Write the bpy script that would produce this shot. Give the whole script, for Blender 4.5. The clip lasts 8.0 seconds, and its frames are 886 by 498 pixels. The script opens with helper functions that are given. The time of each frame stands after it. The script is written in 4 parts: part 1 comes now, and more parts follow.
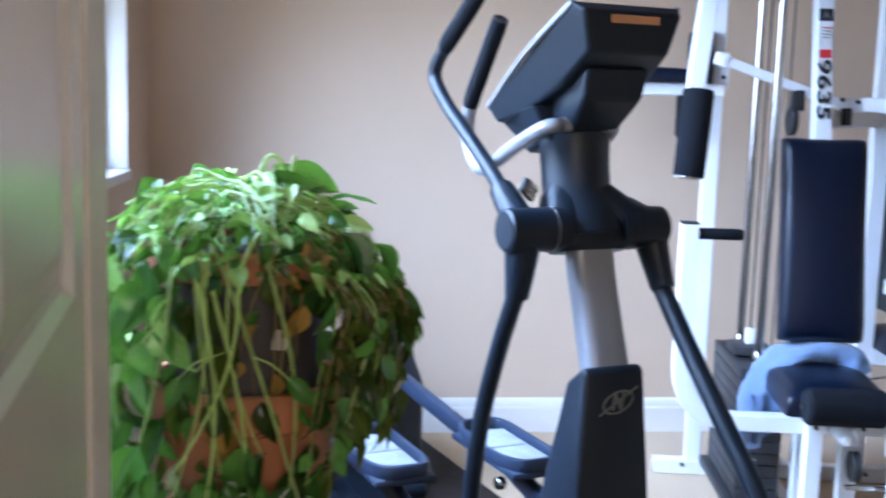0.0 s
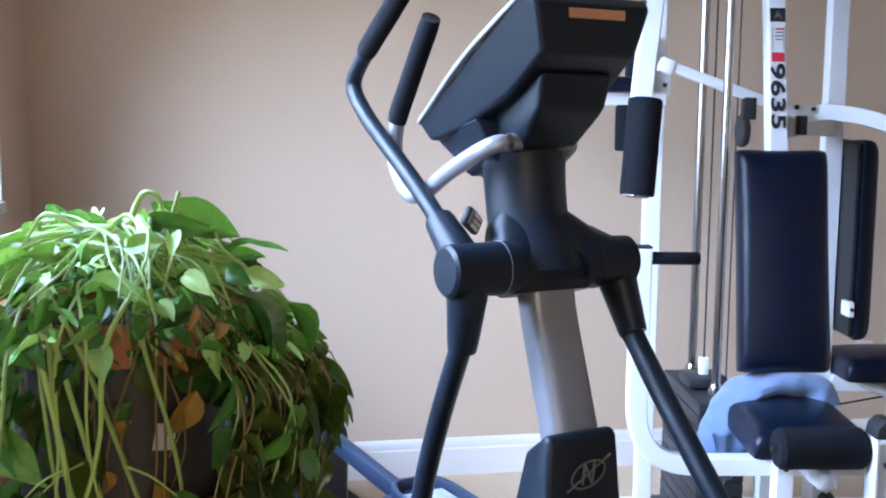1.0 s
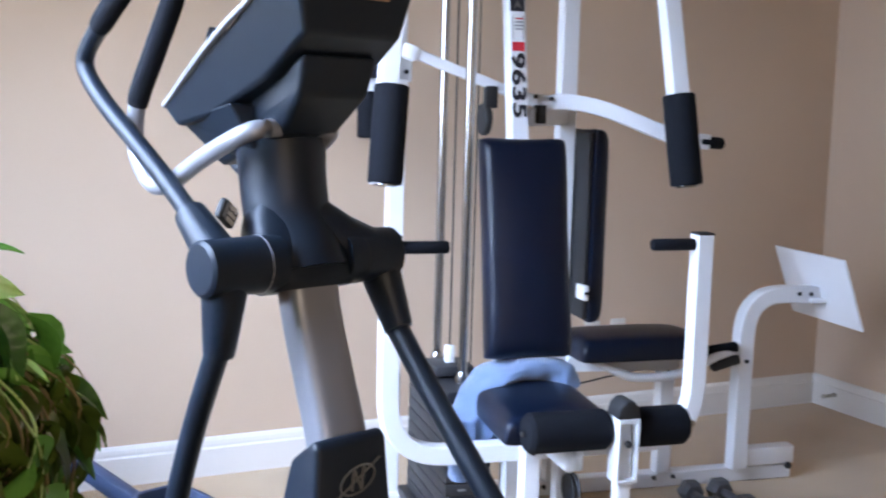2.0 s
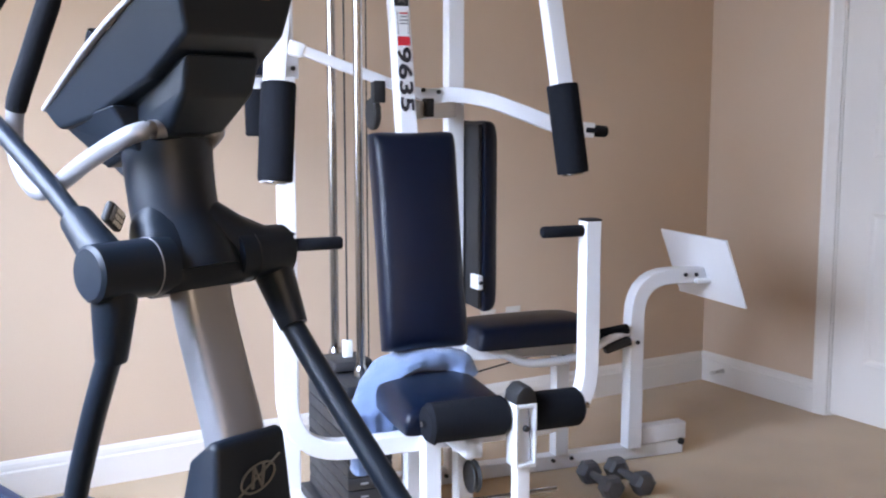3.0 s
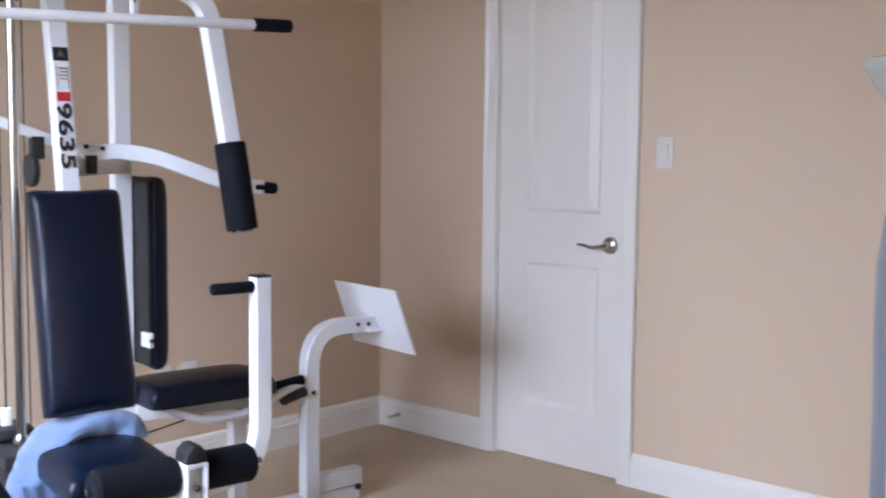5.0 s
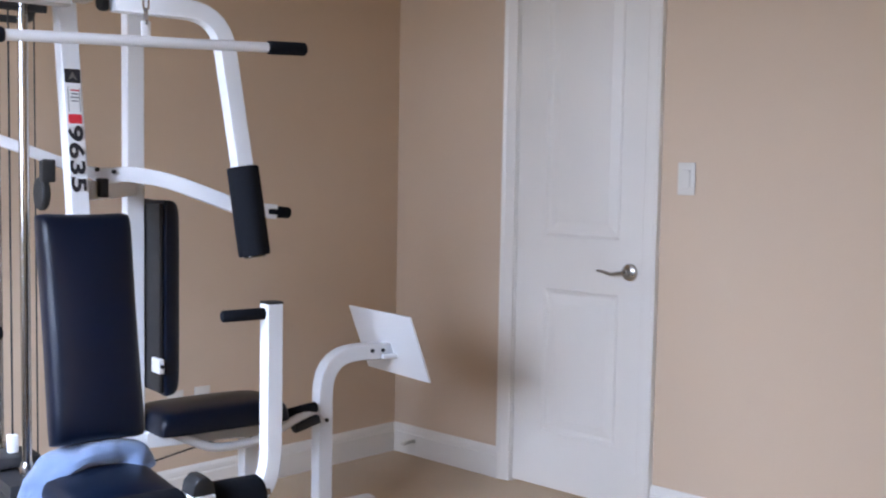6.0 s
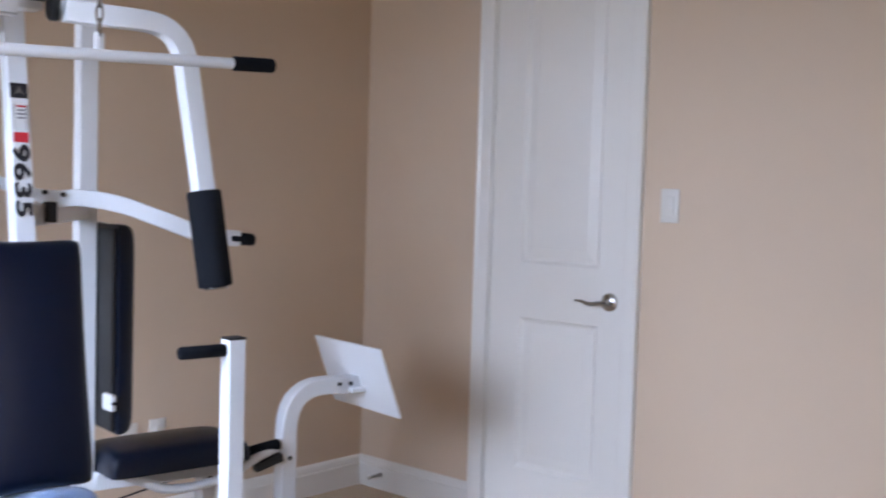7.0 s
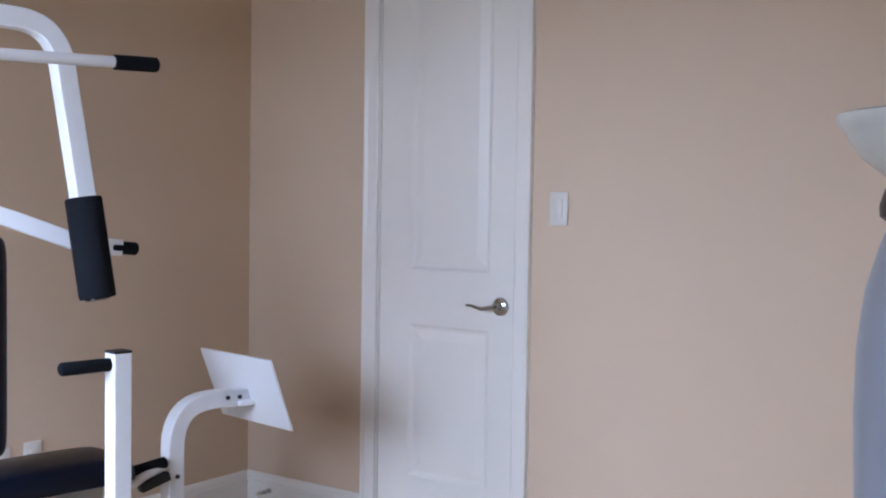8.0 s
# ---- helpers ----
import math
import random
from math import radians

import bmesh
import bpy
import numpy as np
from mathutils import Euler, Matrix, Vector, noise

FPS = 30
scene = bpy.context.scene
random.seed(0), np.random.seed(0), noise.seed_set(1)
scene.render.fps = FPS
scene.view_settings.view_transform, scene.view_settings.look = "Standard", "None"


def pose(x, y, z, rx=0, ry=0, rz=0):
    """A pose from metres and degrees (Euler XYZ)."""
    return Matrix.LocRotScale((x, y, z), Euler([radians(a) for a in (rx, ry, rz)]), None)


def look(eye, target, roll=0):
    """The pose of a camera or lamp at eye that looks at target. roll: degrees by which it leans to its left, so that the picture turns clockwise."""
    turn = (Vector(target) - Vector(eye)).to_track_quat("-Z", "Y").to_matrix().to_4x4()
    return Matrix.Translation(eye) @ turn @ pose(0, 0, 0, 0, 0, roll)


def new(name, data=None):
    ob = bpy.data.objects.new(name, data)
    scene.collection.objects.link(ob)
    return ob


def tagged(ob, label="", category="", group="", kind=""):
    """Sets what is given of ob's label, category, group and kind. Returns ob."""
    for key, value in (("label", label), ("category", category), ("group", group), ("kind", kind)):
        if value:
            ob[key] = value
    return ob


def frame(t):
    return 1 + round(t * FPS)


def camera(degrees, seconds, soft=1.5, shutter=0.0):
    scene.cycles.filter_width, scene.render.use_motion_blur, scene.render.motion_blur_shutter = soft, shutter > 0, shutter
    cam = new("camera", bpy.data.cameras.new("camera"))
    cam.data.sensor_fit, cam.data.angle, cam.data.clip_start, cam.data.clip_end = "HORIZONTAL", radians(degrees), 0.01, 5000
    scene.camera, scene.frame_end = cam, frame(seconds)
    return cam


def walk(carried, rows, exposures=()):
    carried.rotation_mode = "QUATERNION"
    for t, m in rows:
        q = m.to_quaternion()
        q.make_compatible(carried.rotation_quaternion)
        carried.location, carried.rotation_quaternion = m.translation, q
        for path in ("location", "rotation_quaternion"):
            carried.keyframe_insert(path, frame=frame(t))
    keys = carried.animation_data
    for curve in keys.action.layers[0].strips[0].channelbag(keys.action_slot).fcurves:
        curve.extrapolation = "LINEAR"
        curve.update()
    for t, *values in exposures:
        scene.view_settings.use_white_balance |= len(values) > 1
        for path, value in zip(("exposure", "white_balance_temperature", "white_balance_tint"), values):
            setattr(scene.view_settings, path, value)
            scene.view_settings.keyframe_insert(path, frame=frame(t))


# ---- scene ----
cam = camera(44.5, 8.0, soft=2.0, shutter=0.4)
PATH = [
    (0, (-0.069, 0.175, 1.235), (0.153, 2.144, 0.963), 1.7),
    (0.2, (-0.056, 0.245, 1.248), (0.260, 2.197, 0.950), 1.8),
    (0.5, (-0.051, 0.382, 1.235), (0.308, 2.335, 0.994), 1.2),
    (1, (-0.049, 0.519, 1.234), (0.327, 2.469, 0.992), 0.6),
    (1.5, (-0.063, 0.612, 1.239), (0.582, 2.488, 0.985), 1.7),
    (2, (-0.073, 0.629, 1.232), (0.783, 2.418, 0.974), 1.5),
    (2.1, (-0.076, 0.629, 1.233), (0.812, 2.403, 0.971), 1.6),
    (2.2, (-0.077, 0.622, 1.232), (0.834, 2.383, 0.97), 1.3),
    (3.5, (-0.074, 0.606, 1.234), (1.017, 2.263, 0.978), -0.1),
    (4, (-0.062, 0.597, 1.234), (1.136, 2.183, 1.008), -0.3),
    (4.5, (-0.066, 0.556, 1.271), (1.276, 2.024, 1.06), 0.3),
    (5, (-0.074, 0.531, 1.269), (1.395, 1.875, 1.088), 0.6),
    (5.2, (-0.08, 0.511, 1.294), (1.411, 1.83, 1.108), 0.9),
    (6.3, (0.027, 0.625, 1.28), (1.442, 2.034, 1.155), 1.1),
    (6.5, (0.062, 0.671, 1.289), (1.459, 2.097, 1.166), 1.2),
    (7, (0.095, 0.729, 1.312), (1.591, 2.051, 1.197), 1.7),
    (7.5, (0.083, 0.773, 1.293), (1.705, 1.94, 1.203), 1.2),
    (8, (0.109, 0.801, 1.288), (1.747, 1.945, 1.2), 0.9),
]
walk(cam, [(t, look(eye, target, roll)) for t, eye, target, roll in PATH],
     exposures=[(0.0, -0.19, 6150, 4), (1.0, -0.23, 6600, 5), (2.2, -0.18, 7300, 8), (3.5, -0.04, 7950, 10), (5.2, -0.20, 7950, 10), (6.3, -0.25, 7800, 9), (8.0, -0.31, 7350, 9)])

# ---- world and light ----
world = bpy.data.worlds.new("sky")
scene.world = world
world.use_nodes = True
wn, wl = world.node_tree.nodes, world.node_tree.links
sky = wn.new("ShaderNodeTexSky")
sky.sky_type = "NISHITA"
sky.sun_disc = False
sky.sun_elevation, sky.sun_rotation = radians(38), radians(120)
wl.new(sky.outputs["Color"], wn["Background"].inputs["Color"])
wn["Background"].inputs["Strength"].default_value = 0.12

sun = new("sun", bpy.data.lights.new("sun", "SUN"))
sun.data.energy, sun.data.angle, sun.data.color = 1.0, radians(4), (1.0, 0.95, 0.88)
sun.matrix_world = look((6, -3.5, 6), (0, 0, 0))


def window_light(name, at, toward, width, height, watts, color, spread):
    lamp = new(name, bpy.data.lights.new(name, "AREA"))
    lamp.data.shape, lamp.data.size, lamp.data.size_y = "RECTANGLE", width, height
    lamp.data.energy, lamp.data.color, lamp.data.spread = watts, color, radians(spread)
    lamp.matrix_world = look(at, toward)
    return lamp


window_light("daylight_room", (-0.77, 2.56, 1.60), (0.23, 2.64, 0.76), 1.74, 1.2, 128, (0.43, 0.595, 1.0), 108)
window_light("daylight_hall", (0.2, -1.93, 1.55), (-0.4, 1.0, 1.1), 1.7, 1.4, 13, (1.0, 0.82, 0.70), 95)


# ---- materials ----
def material(name, color, rough=0.5, metal=0.0, vary=0.12, scale=8.0, fine=120.0, bump=0.05, spec=0.5, sheen=0.0, dark=None, island=False):
    m = bpy.data.materials.new(name)
    m.use_nodes = True
    n, l = m.node_tree.nodes, m.node_tree.links
    b = n["Principled BSDF"]
    co = n.new("ShaderNodeTexCoord")
    big, small = n.new("ShaderNodeTexNoise"), n.new("ShaderNodeTexNoise")
    big.inputs["Scale"].default_value, big.inputs["Detail"].default_value = scale, 4
    small.inputs["Scale"].default_value, small.inputs["Detail"].default_value = fine, 2
    for tex in (big, small):
        l.new(co.outputs["Object"], tex.inputs["Vector"])
    mix = n.new("ShaderNodeMix")
    mix.data_type = "RGBA"
    lo = dark or tuple(c * (1 - vary) for c in color)
    hi = tuple(min(1, c * (1 + vary)) for c in color)
    mix.inputs["A"].default_value, mix.inputs["B"].default_value = (*lo, 1), (*hi, 1)
    add = n.new("ShaderNodeMath")
    add.operation = "MULTIPLY_ADD"
    l.new(small.outputs["Fac"], add.inputs[0])
    add.inputs[1].default_value = 0.35
    l.new(big.outputs["Fac"], add.inputs[2])
    sub = n.new("ShaderNodeMath")
    sub.operation = "SUBTRACT"
    sub.use_clamp = True
    l.new(add.outputs[0], sub.inputs[0])
    sub.inputs[1].default_value = 0.175
    if island:
        info = n.new("ShaderNodeObjectInfo")
        half = n.new("ShaderNodeMath")
        half.operation = "MULTIPLY_ADD"
        geo = n.new("ShaderNodeNewGeometry")
        both, frac = n.new("ShaderNodeMath"), n.new("ShaderNodeMath")
        frac.operation = "FRACT"
        l.new(info.outputs["Random"], both.inputs[0])
        l.new(geo.outputs["Random Per Island"], both.inputs[1])
        l.new(both.outputs[0], frac.inputs[0])
        l.new(frac.outputs[0], half.inputs[0])
        half.inputs[1].default_value = 0.9
        l.new(sub.outputs[0], half.inputs[2])
        shift = n.new("ShaderNodeMath")
        shift.operation = "SUBTRACT"
        shift.use_clamp = True
        l.new(half.outputs[0], shift.inputs[0])
        shift.inputs[1].default_value = 0.45
        sub = shift
    l.new(sub.outputs[0], mix.inputs["Factor"])
    l.new(mix.outputs["Result"], b.inputs["Base Color"])
    rr = n.new("ShaderNodeMapRange")
    l.new(big.outputs["Fac"], rr.inputs["Value"])
    rr.inputs["To Min"].default_value, rr.inputs["To Max"].default_value = max(0.02, rough * 0.85), min(1, rough * 1.15)
    l.new(rr.outputs["Result"], b.inputs["Roughness"])
    b.inputs["Metallic"].default_value = metal
    b.inputs["Specular IOR Level"].default_value = spec
    if sheen:
        b.inputs["Sheen Weight"].default_value = sheen
    if bump:
        bp = n.new("ShaderNodeBump")
        bp.inputs["Strength"].default_value, bp.inputs["Distance"].default_value = bump, 0.004
        l.new(small.outputs["Fac"], bp.inputs["Height"])
        l.new(bp.outputs["Normal"], b.inputs["Normal"])
    return m


PAINT = material("beige_wall_paint", (0.61, 0.456, 0.330), 0.62, vary=0.03, scale=1.5, fine=160, bump=0.12)
CREAM = material("cream_paint", (0.84, 0.75, 0.65), 0.6, vary=0.04, scale=2, fine=120, bump=0.1)
GLOSSCREAM = material("glossy_cream_paint", (0.84, 0.74, 0.63), 0.22, vary=0.04, scale=2, fine=120, bump=0.03)
CEIL = material("ceiling_paint", (0.47, 0.375, 0.28), 0.8, vary=0.02, scale=2, fine=90, bump=0.2)
TRIM = material("white_trim_paint", (0.79, 0.75, 0.695), 0.38, vary=0.02, scale=5, fine=60, bump=0.02)
CARPET = material("tan_carpet", (0.50, 0.345, 0.195), 0.95, vary=0.2, scale=3.5, fine=260, bump=0.9, spec=0.1, sheen=0.3)
WHITE = material("white_powder_coat", (0.76, 0.765, 0.775), 0.32, vary=0.02, scale=10, fine=300, bump=0.03)
VINYL = material("navy_black_vinyl", (0.0015, 0.0048, 0.0145), 0.33, vary=0.3, scale=9, fine=420, bump=0.10, spec=0.33)
FOAM = material("black_foam", (0.006, 0.007, 0.010), 0.85, vary=0.3, scale=30, fine=500, bump=0.35, spec=0.15)
RUBBER = material("black_rubber", (0.012, 0.012, 0.013), 0.6, vary=0.3, scale=30, fine=300, bump=0.1)
MATRUBBER = material("brown_mat_rubber", (0.016, 0.010, 0.008), 0.75, vary=0.25, scale=14, fine=260, bump=0.25, spec=0.2)
PLASTIC = material("charcoal_plastic", (0.0055, 0.0100, 0.0165), 0.40, vary=0.15, scale=12, fine=600, bump=0.08, spec=0.34)
BLUEGREY = material("blue_grey_plastic", (0.013, 0.021, 0.040), 0.42, vary=0.12, scale=12, fine=500, bump=0.06)
SILVER = material("silver_paint", (0.26, 0.26, 0.275), 0.34, metal=0.4, vary=0.06, scale=14, fine=500, bump=0.02)
CHROME = material("chrome", (0.46, 0.45, 0.44), 0.20, metal=1.0, vary=0.05, scale=10, fine=80, bump=0.0)
NICKEL = material("brushed_nickel", (0.50, 0.47, 0.43), 0.28, metal=1.0, vary=0.08, scale=20, fine=200, bump=0.02)
IRON = material("grey_cast_iron", (0.10, 0.10, 0.105), 0.55, metal=0.2, vary=0.3, scale=40, fine=300, bump=0.3)
STACK = material("black_weight_paint", (0.014, 0.014, 0.016), 0.5, vary=0.3, scale=25, fine=300, bump=0.1)
TOWELM = material("blue_cotton", (0.17, 0.245, 0.39), 0.95, vary=0.22, scale=12, fine=380, bump=0.7, spec=0.1, sheen=0.5)
CLAY = material("terracotta", (0.42, 0.155, 0.065), 0.75, vary=0.28, scale=16, fine=140, bump=0.3)
NURSERY = material("dark_grey_pot_plastic", (0.055, 0.045, 0.042), 0.5, vary=0.6, scale=22, fine=200, bump=0.05)
SOIL = material("potting_soil", (0.035, 0.022, 0.014), 0.95, vary=0.5, scale=60, fine=300, bump=1.0)
WOOD = material("dark_stained_wood", (0.12, 0.055, 0.028), 0.45, vary=0.35, scale=18, fine=160, bump=0.15)
LABELW = material("white_label", (0.75, 0.75, 0.73), 0.5, vary=0.04, bump=0)
LABELG = material("grey_label_print", (0.22, 0.22, 0.22), 0.5, vary=0.1, bump=0)
RED = material("red_label", (0.62, 0.03, 0.045), 0.45, vary=0.05, bump=0)
INK = material("black_ink", (0.015, 0.015, 0.02), 0.5, vary=0.1, bump=0)
MARK = material("silver_print", (0.17, 0.165, 0.155), 0.4, metal=0.3, vary=0.1, bump=0)
FOOTPAD = material("worn_foot_pad", (0.27, 0.275, 0.275), 0.6, vary=0.3, scale=26, fine=90, bump=0.3, dark=(0.12, 0.13, 0.14))
BOWL = material("frosted_glass", (0.46, 0.45, 0.41), 0.25, vary=0.1, scale=14, fine=60, bump=0.03)
BRONZE = material("dark_bronze", (0.045, 0.028, 0.024), 0.4, metal=0.5, vary=0.2, bump=0.05)
LAMPBODY = material("slate_blue_glaze", (0.205, 0.213, 0.238), 0.30, vary=0.04, scale=3, fine=80, bump=0.01)
SCREEN = material("amber_display", (0.55, 0.27, 0.14), 0.3, vary=0.4, scale=25, fine=90, bump=0)
OUTLET = material("outlet_plastic", (0.66, 0.62, 0.56), 0.4, vary=0.02, bump=0)
VINE = material("brown_vine", (0.20, 0.15, 0.05), 0.6, vary=0.4, scale=30, fine=150, bump=0.1, island=True)
STEM = material("plant_stem", (0.36, 0.50, 0.14), 0.42, vary=0.3, scale=30, fine=150, bump=0.1, island=True)
DRY = material("yellowed_leaf", (0.34, 0.195, 0.035), 0.55, vary=0.35, scale=25, fine=120, bump=0.2)


def leaf_material(name, color, dark):
    m = material(name, color, 0.25, vary=0.45, scale=22, fine=140, bump=0.12, dark=dark, island=True)
    n, l = m.node_tree.nodes, m.node_tree.links
    tr = n.new("ShaderNodeBsdfTranslucent")
    tr.inputs["Color"].default_value = (0.14, 0.27, 0.03, 1)
    mx = n.new("ShaderNodeMixShader")
    mx.inputs["Fac"].default_value = 0.22
    l.new(n["Principled BSDF"].outputs[0], mx.inputs[1])
    l.new(tr.outputs[0], mx.inputs[2])
    l.new(mx.outputs[0], n["Material Output"].inputs["Surface"])
    return m


LEAF = leaf_material("pothos_leaf", (0.09, 0.235, 0.04), (0.009, 0.040, 0.008))
# olive leaf tone, with the shade of the hanging parts mixed in
OLIVE = leaf_material("shaded_olive_leaf", (0.085, 0.115, 0.020), (0.014, 0.026, 0.005))
# lime green, whitened further to put window light into the leaf colour
PALE = leaf_material("lit_pothos_leaf", (0.50, 0.70, 0.27), (0.16, 0.40, 0.07))


def glass_material():
    m = bpy.data.materials.new("window_glass")
    m.use_nodes = True
    b = m.node_tree.nodes["Principled BSDF"]
    b.inputs["Transmission Weight"].default_value = 1.0
    b.inputs["Roughness"].default_value = 0.0
    b.inputs["IOR"].default_value = 1.1
    return m


GLASS = glass_material()


def glow_material(name, color, strength):
    m = bpy.data.materials.new(name)
    m.use_nodes = True
    n, l = m.node_tree.nodes, m.node_tree.links
    e = n.new("ShaderNodeEmission")
    e.inputs["Color"].default_value, e.inputs["Strength"].default_value = (*color, 1), strength
    l.new(e.outputs[0], n["Material Output"].inputs["Surface"])
    return m


GLOW = glow_material("bright_overcast_distance", (0.90, 0.96, 1.0), 4.0)


# ---- mesh helpers ----
def part(name, bm, mat, parent=None, label="", flat=False):
    bmesh.ops.recalc_face_normals(bm, faces=bm.faces)
    me = bpy.data.meshes.new(name)
    for f in bm.faces:
        f.smooth = not flat
    bm.to_mesh(me)
    bm.free()
    if not flat:
        me.set_sharp_from_angle(angle=radians(38))
    me.materials.append(mat)
    ob = new(name, me)
    if parent:
        ob.parent = parent
    if label:
        tagged(ob, label=label)
    return ob


def crisp(ob):
    """Even shading over the flat faces of a rounded section."""
    w = ob.modifiers.new("weighted", "WEIGHTED_NORMAL")
    w.weight, w.keep_sharp = 100, False
    return ob


def thing(name, m, label, category, group="", kind=""):
    return tagged(placed(new(name), m), label, category, group, kind)


def placed(ob, m):
    ob.matrix_world = m
    return ob


def rbox(size, at=(0, 0, 0), bevel=0.004, seg=2, rot=None, bm=None):
    bm = bm or bmesh.new()
    made = bmesh.ops.create_cube(bm, size=1)["verts"]
    for v in made:
        v.co = Vector((v.co.x * size[0], v.co.y * size[1], v.co.z * size[2]))
    if bevel:
        edges = list({e for v in made for e in v.link_edges})
        out = bmesh.ops.bevel(bm, geom=edges, offset=min(bevel, min(size) * 0.45), segments=seg, affect="EDGES", profile=0.5)
        made = list({v for f in out["faces"] for v in f.verts} | {v for v in made if v.is_valid})
    m = Matrix.Translation(at) @ (rot if rot else Matrix())
    for v in made:
        v.co = m @ v.co
    return bm


def span(x0, y0, z0, x1, y1, z1, bevel=0.0, bm=None):
    return rbox((x1 - x0, y1 - y0, z1 - z0), ((x0 + x1) / 2, (y0 + y1) / 2, (z0 + z1) / 2), bevel, 2, None, bm)


def square(w, h, r=0.006):
    pts = []
    for sx, sy, a0 in ((1, 1, 0), (-1, 1, 90), (-1, -1, 180), (1, -1, 270)):
        for k in range(3):
            a = radians(a0 + 45 * k)
            pts.append((sx * (w / 2 - r) + r * math.cos(a), sy * (h / 2 - r) + r * math.sin(a)))
    return pts


def circle(r, n=14, squash=1.0):
    return [(r * math.cos(2 * math.pi * k / n), squash * r * math.sin(2 * math.pi * k / n)) for k in range(n)]


def rounded(w, h, n=36, p=0.55):
    """A soft-cornered box section."""
    c = [(math.cos(2 * math.pi * (k + 0.5) / n), math.sin(2 * math.pi * (k + 0.5) / n)) for k in range(n)]
    return [(math.copysign(w / 2 * abs(x) ** p, x), math.copysign(h / 2 * abs(y) ** p, y)) for x, y in c]


def fillet(pts, r, n=7):
    pts = [Vector(p) for p in pts]
    out = [pts[0]]
    for a, b, c in zip(pts, pts[1:], pts[2:]):
        d = min(r, (a - b).length * 0.49, (c - b).length * 0.49)
        p, q = b + (a - b).normalized() * d, b + (c - b).normalized() * d
        for k in range(n + 1):
            s = k / n
            out.append(p * (1 - s) ** 2 + b * 2 * s * (1 - s) + q * s * s)
    return out + [pts[-1]]


def sweep(pts, prof, up=(0, 0, 1), sizes=None, bm=None):
    bm = bm or bmesh.new()
    pts, rings = [Vector(p) for p in pts], []
    for i, p in enumerate(pts):
        t = (pts[min(i + 1, len(pts) - 1)] - pts[max(i - 1, 0)]).normalized()
        side = t.cross(Vector(up)).normalized()
        top = side.cross(t)
        s = sizes[i] if sizes else 1.0
        rings.append([bm.verts.new(p + side * a * s + top * b * s) for a, b in prof])
    for r, q in zip(rings, rings[1:]):
        for k in range(len(prof)):
            bm.faces.new((r[k], r[k - 1], q[k - 1], q[k]))
    bm.faces.new(rings[0])
    bm.faces.new(rings[-1][::-1])
    return bm


def smooth_path(pts, n=6):
    """Points on a Catmull-Rom curve through pts."""
    p = [Vector(q) for q in pts]
    p = [p[0] * 2 - p[1], *p, p[-1] * 2 - p[-2]]
    out = []
    for a, b, c, d in zip(p, p[1:], p[2:], p[3:]):
        for k in range(n):
            s = k / n
            out.append(0.5 * (2 * b + (c - a) * s + (2 * a - 5 * b + 4 * c - d) * s * s + (3 * b - a - 3 * c + d) * s ** 3))
    return out + [p[-2]]


def rod(p, q, r, n=24, bevel=0.0, bm=None):
    p, q = Vector(p), Vector(q)
    d = (q - p).normalized()
    up = (0, 0, 1) if abs(d.z) < 0.9 else (0, 1, 0)
    if bevel:
        return sweep([p, p + d * bevel, q - d * bevel, q], circle(r, n), up, [1 - bevel / r * 0.8, 1, 1, 1 - bevel / r * 0.8], bm)
    return sweep([p, q], circle(r, n), up, None, bm)


def lathe(profile, n=28, m=None, bm=None, close=False):
    bm = bm or bmesh.new()
    rings = []
    for r, z in profile:
        ring = []
        for k in range(n):
            a = 2 * math.pi * k / n
            v = Vector((r * math.cos(a), r * math.sin(a), z))
            ring.append(bm.verts.new(m @ v if m else v))
        rings.append(ring)
    for a, b in zip(rings, rings[1:]):
        for k in range(n):
            bm.faces.new((a[k - 1], a[k], b[k], b[k - 1]))
    for ring, cond in ((rings[0], True), (rings[-1], True)):
        if not close and cond:
            bm.faces.new(ring)
    if close:
        for k in range(n):
            bm.faces.new((rings[-1][k - 1], rings[-1][k], rings[0][k], rings[0][k - 1]))
    return bm


def cushion(w, h, t, m=None, nx=14, ny=22, crown=0.25, back=0.35, pinch=0.0):
    """An upholstered pad in its own x (width), z (height), with its crowned face towards -y."""
    bm = bmesh.new()

    def place(i, j, sign):
        a, b = 2 * i / nx - 1, 2 * j / ny - 1
        a, b = math.sin(a * math.pi / 2), math.sin(b * math.pi / 2)
        x, z = a * math.sqrt(1 - 0.05 * b ** 8) * w / 2, b * math.sqrt(1 - 0.05 * a ** 8) * h / 2
        x, z = x * (1 - pinch * (1 - b * b)), z * (1 - 0.6 * pinch * (1 - a * a))
        rim = max(0.0, (1 - abs(a) ** 14) * (1 - abs(b) ** 20)) ** 0.35
        swell = (1 - a * a) * (1 - b ** 4)
        y = -t * (0.75 * rim + crown * swell) if sign < 0 else t * back * rim * 0.3
        v = Vector((x, y, z))
        return m @ v if m else v

    front = [[bm.verts.new(place(i, j, -1)) for j in range(ny + 1)] for i in range(nx + 1)]
    rear = [[front[i][j] if i in (0, nx) or j in (0, ny) else bm.verts.new(place(i, j, 1)) for j in range(ny + 1)] for i in range(nx + 1)]
    for i in range(nx):
        for j in range(ny):
            bm.faces.new((front[i][j], front[i + 1][j], front[i + 1][j + 1], front[i][j + 1]))
            quad = [rear[i][j], rear[i][j + 1], rear[i + 1][j + 1], rear[i + 1][j]]
            if len(set(quad) & set(front[i][j:j + 2] + front[i + 1][j:j + 2])) < 4:
                bm.faces.new(quad)
    return bm


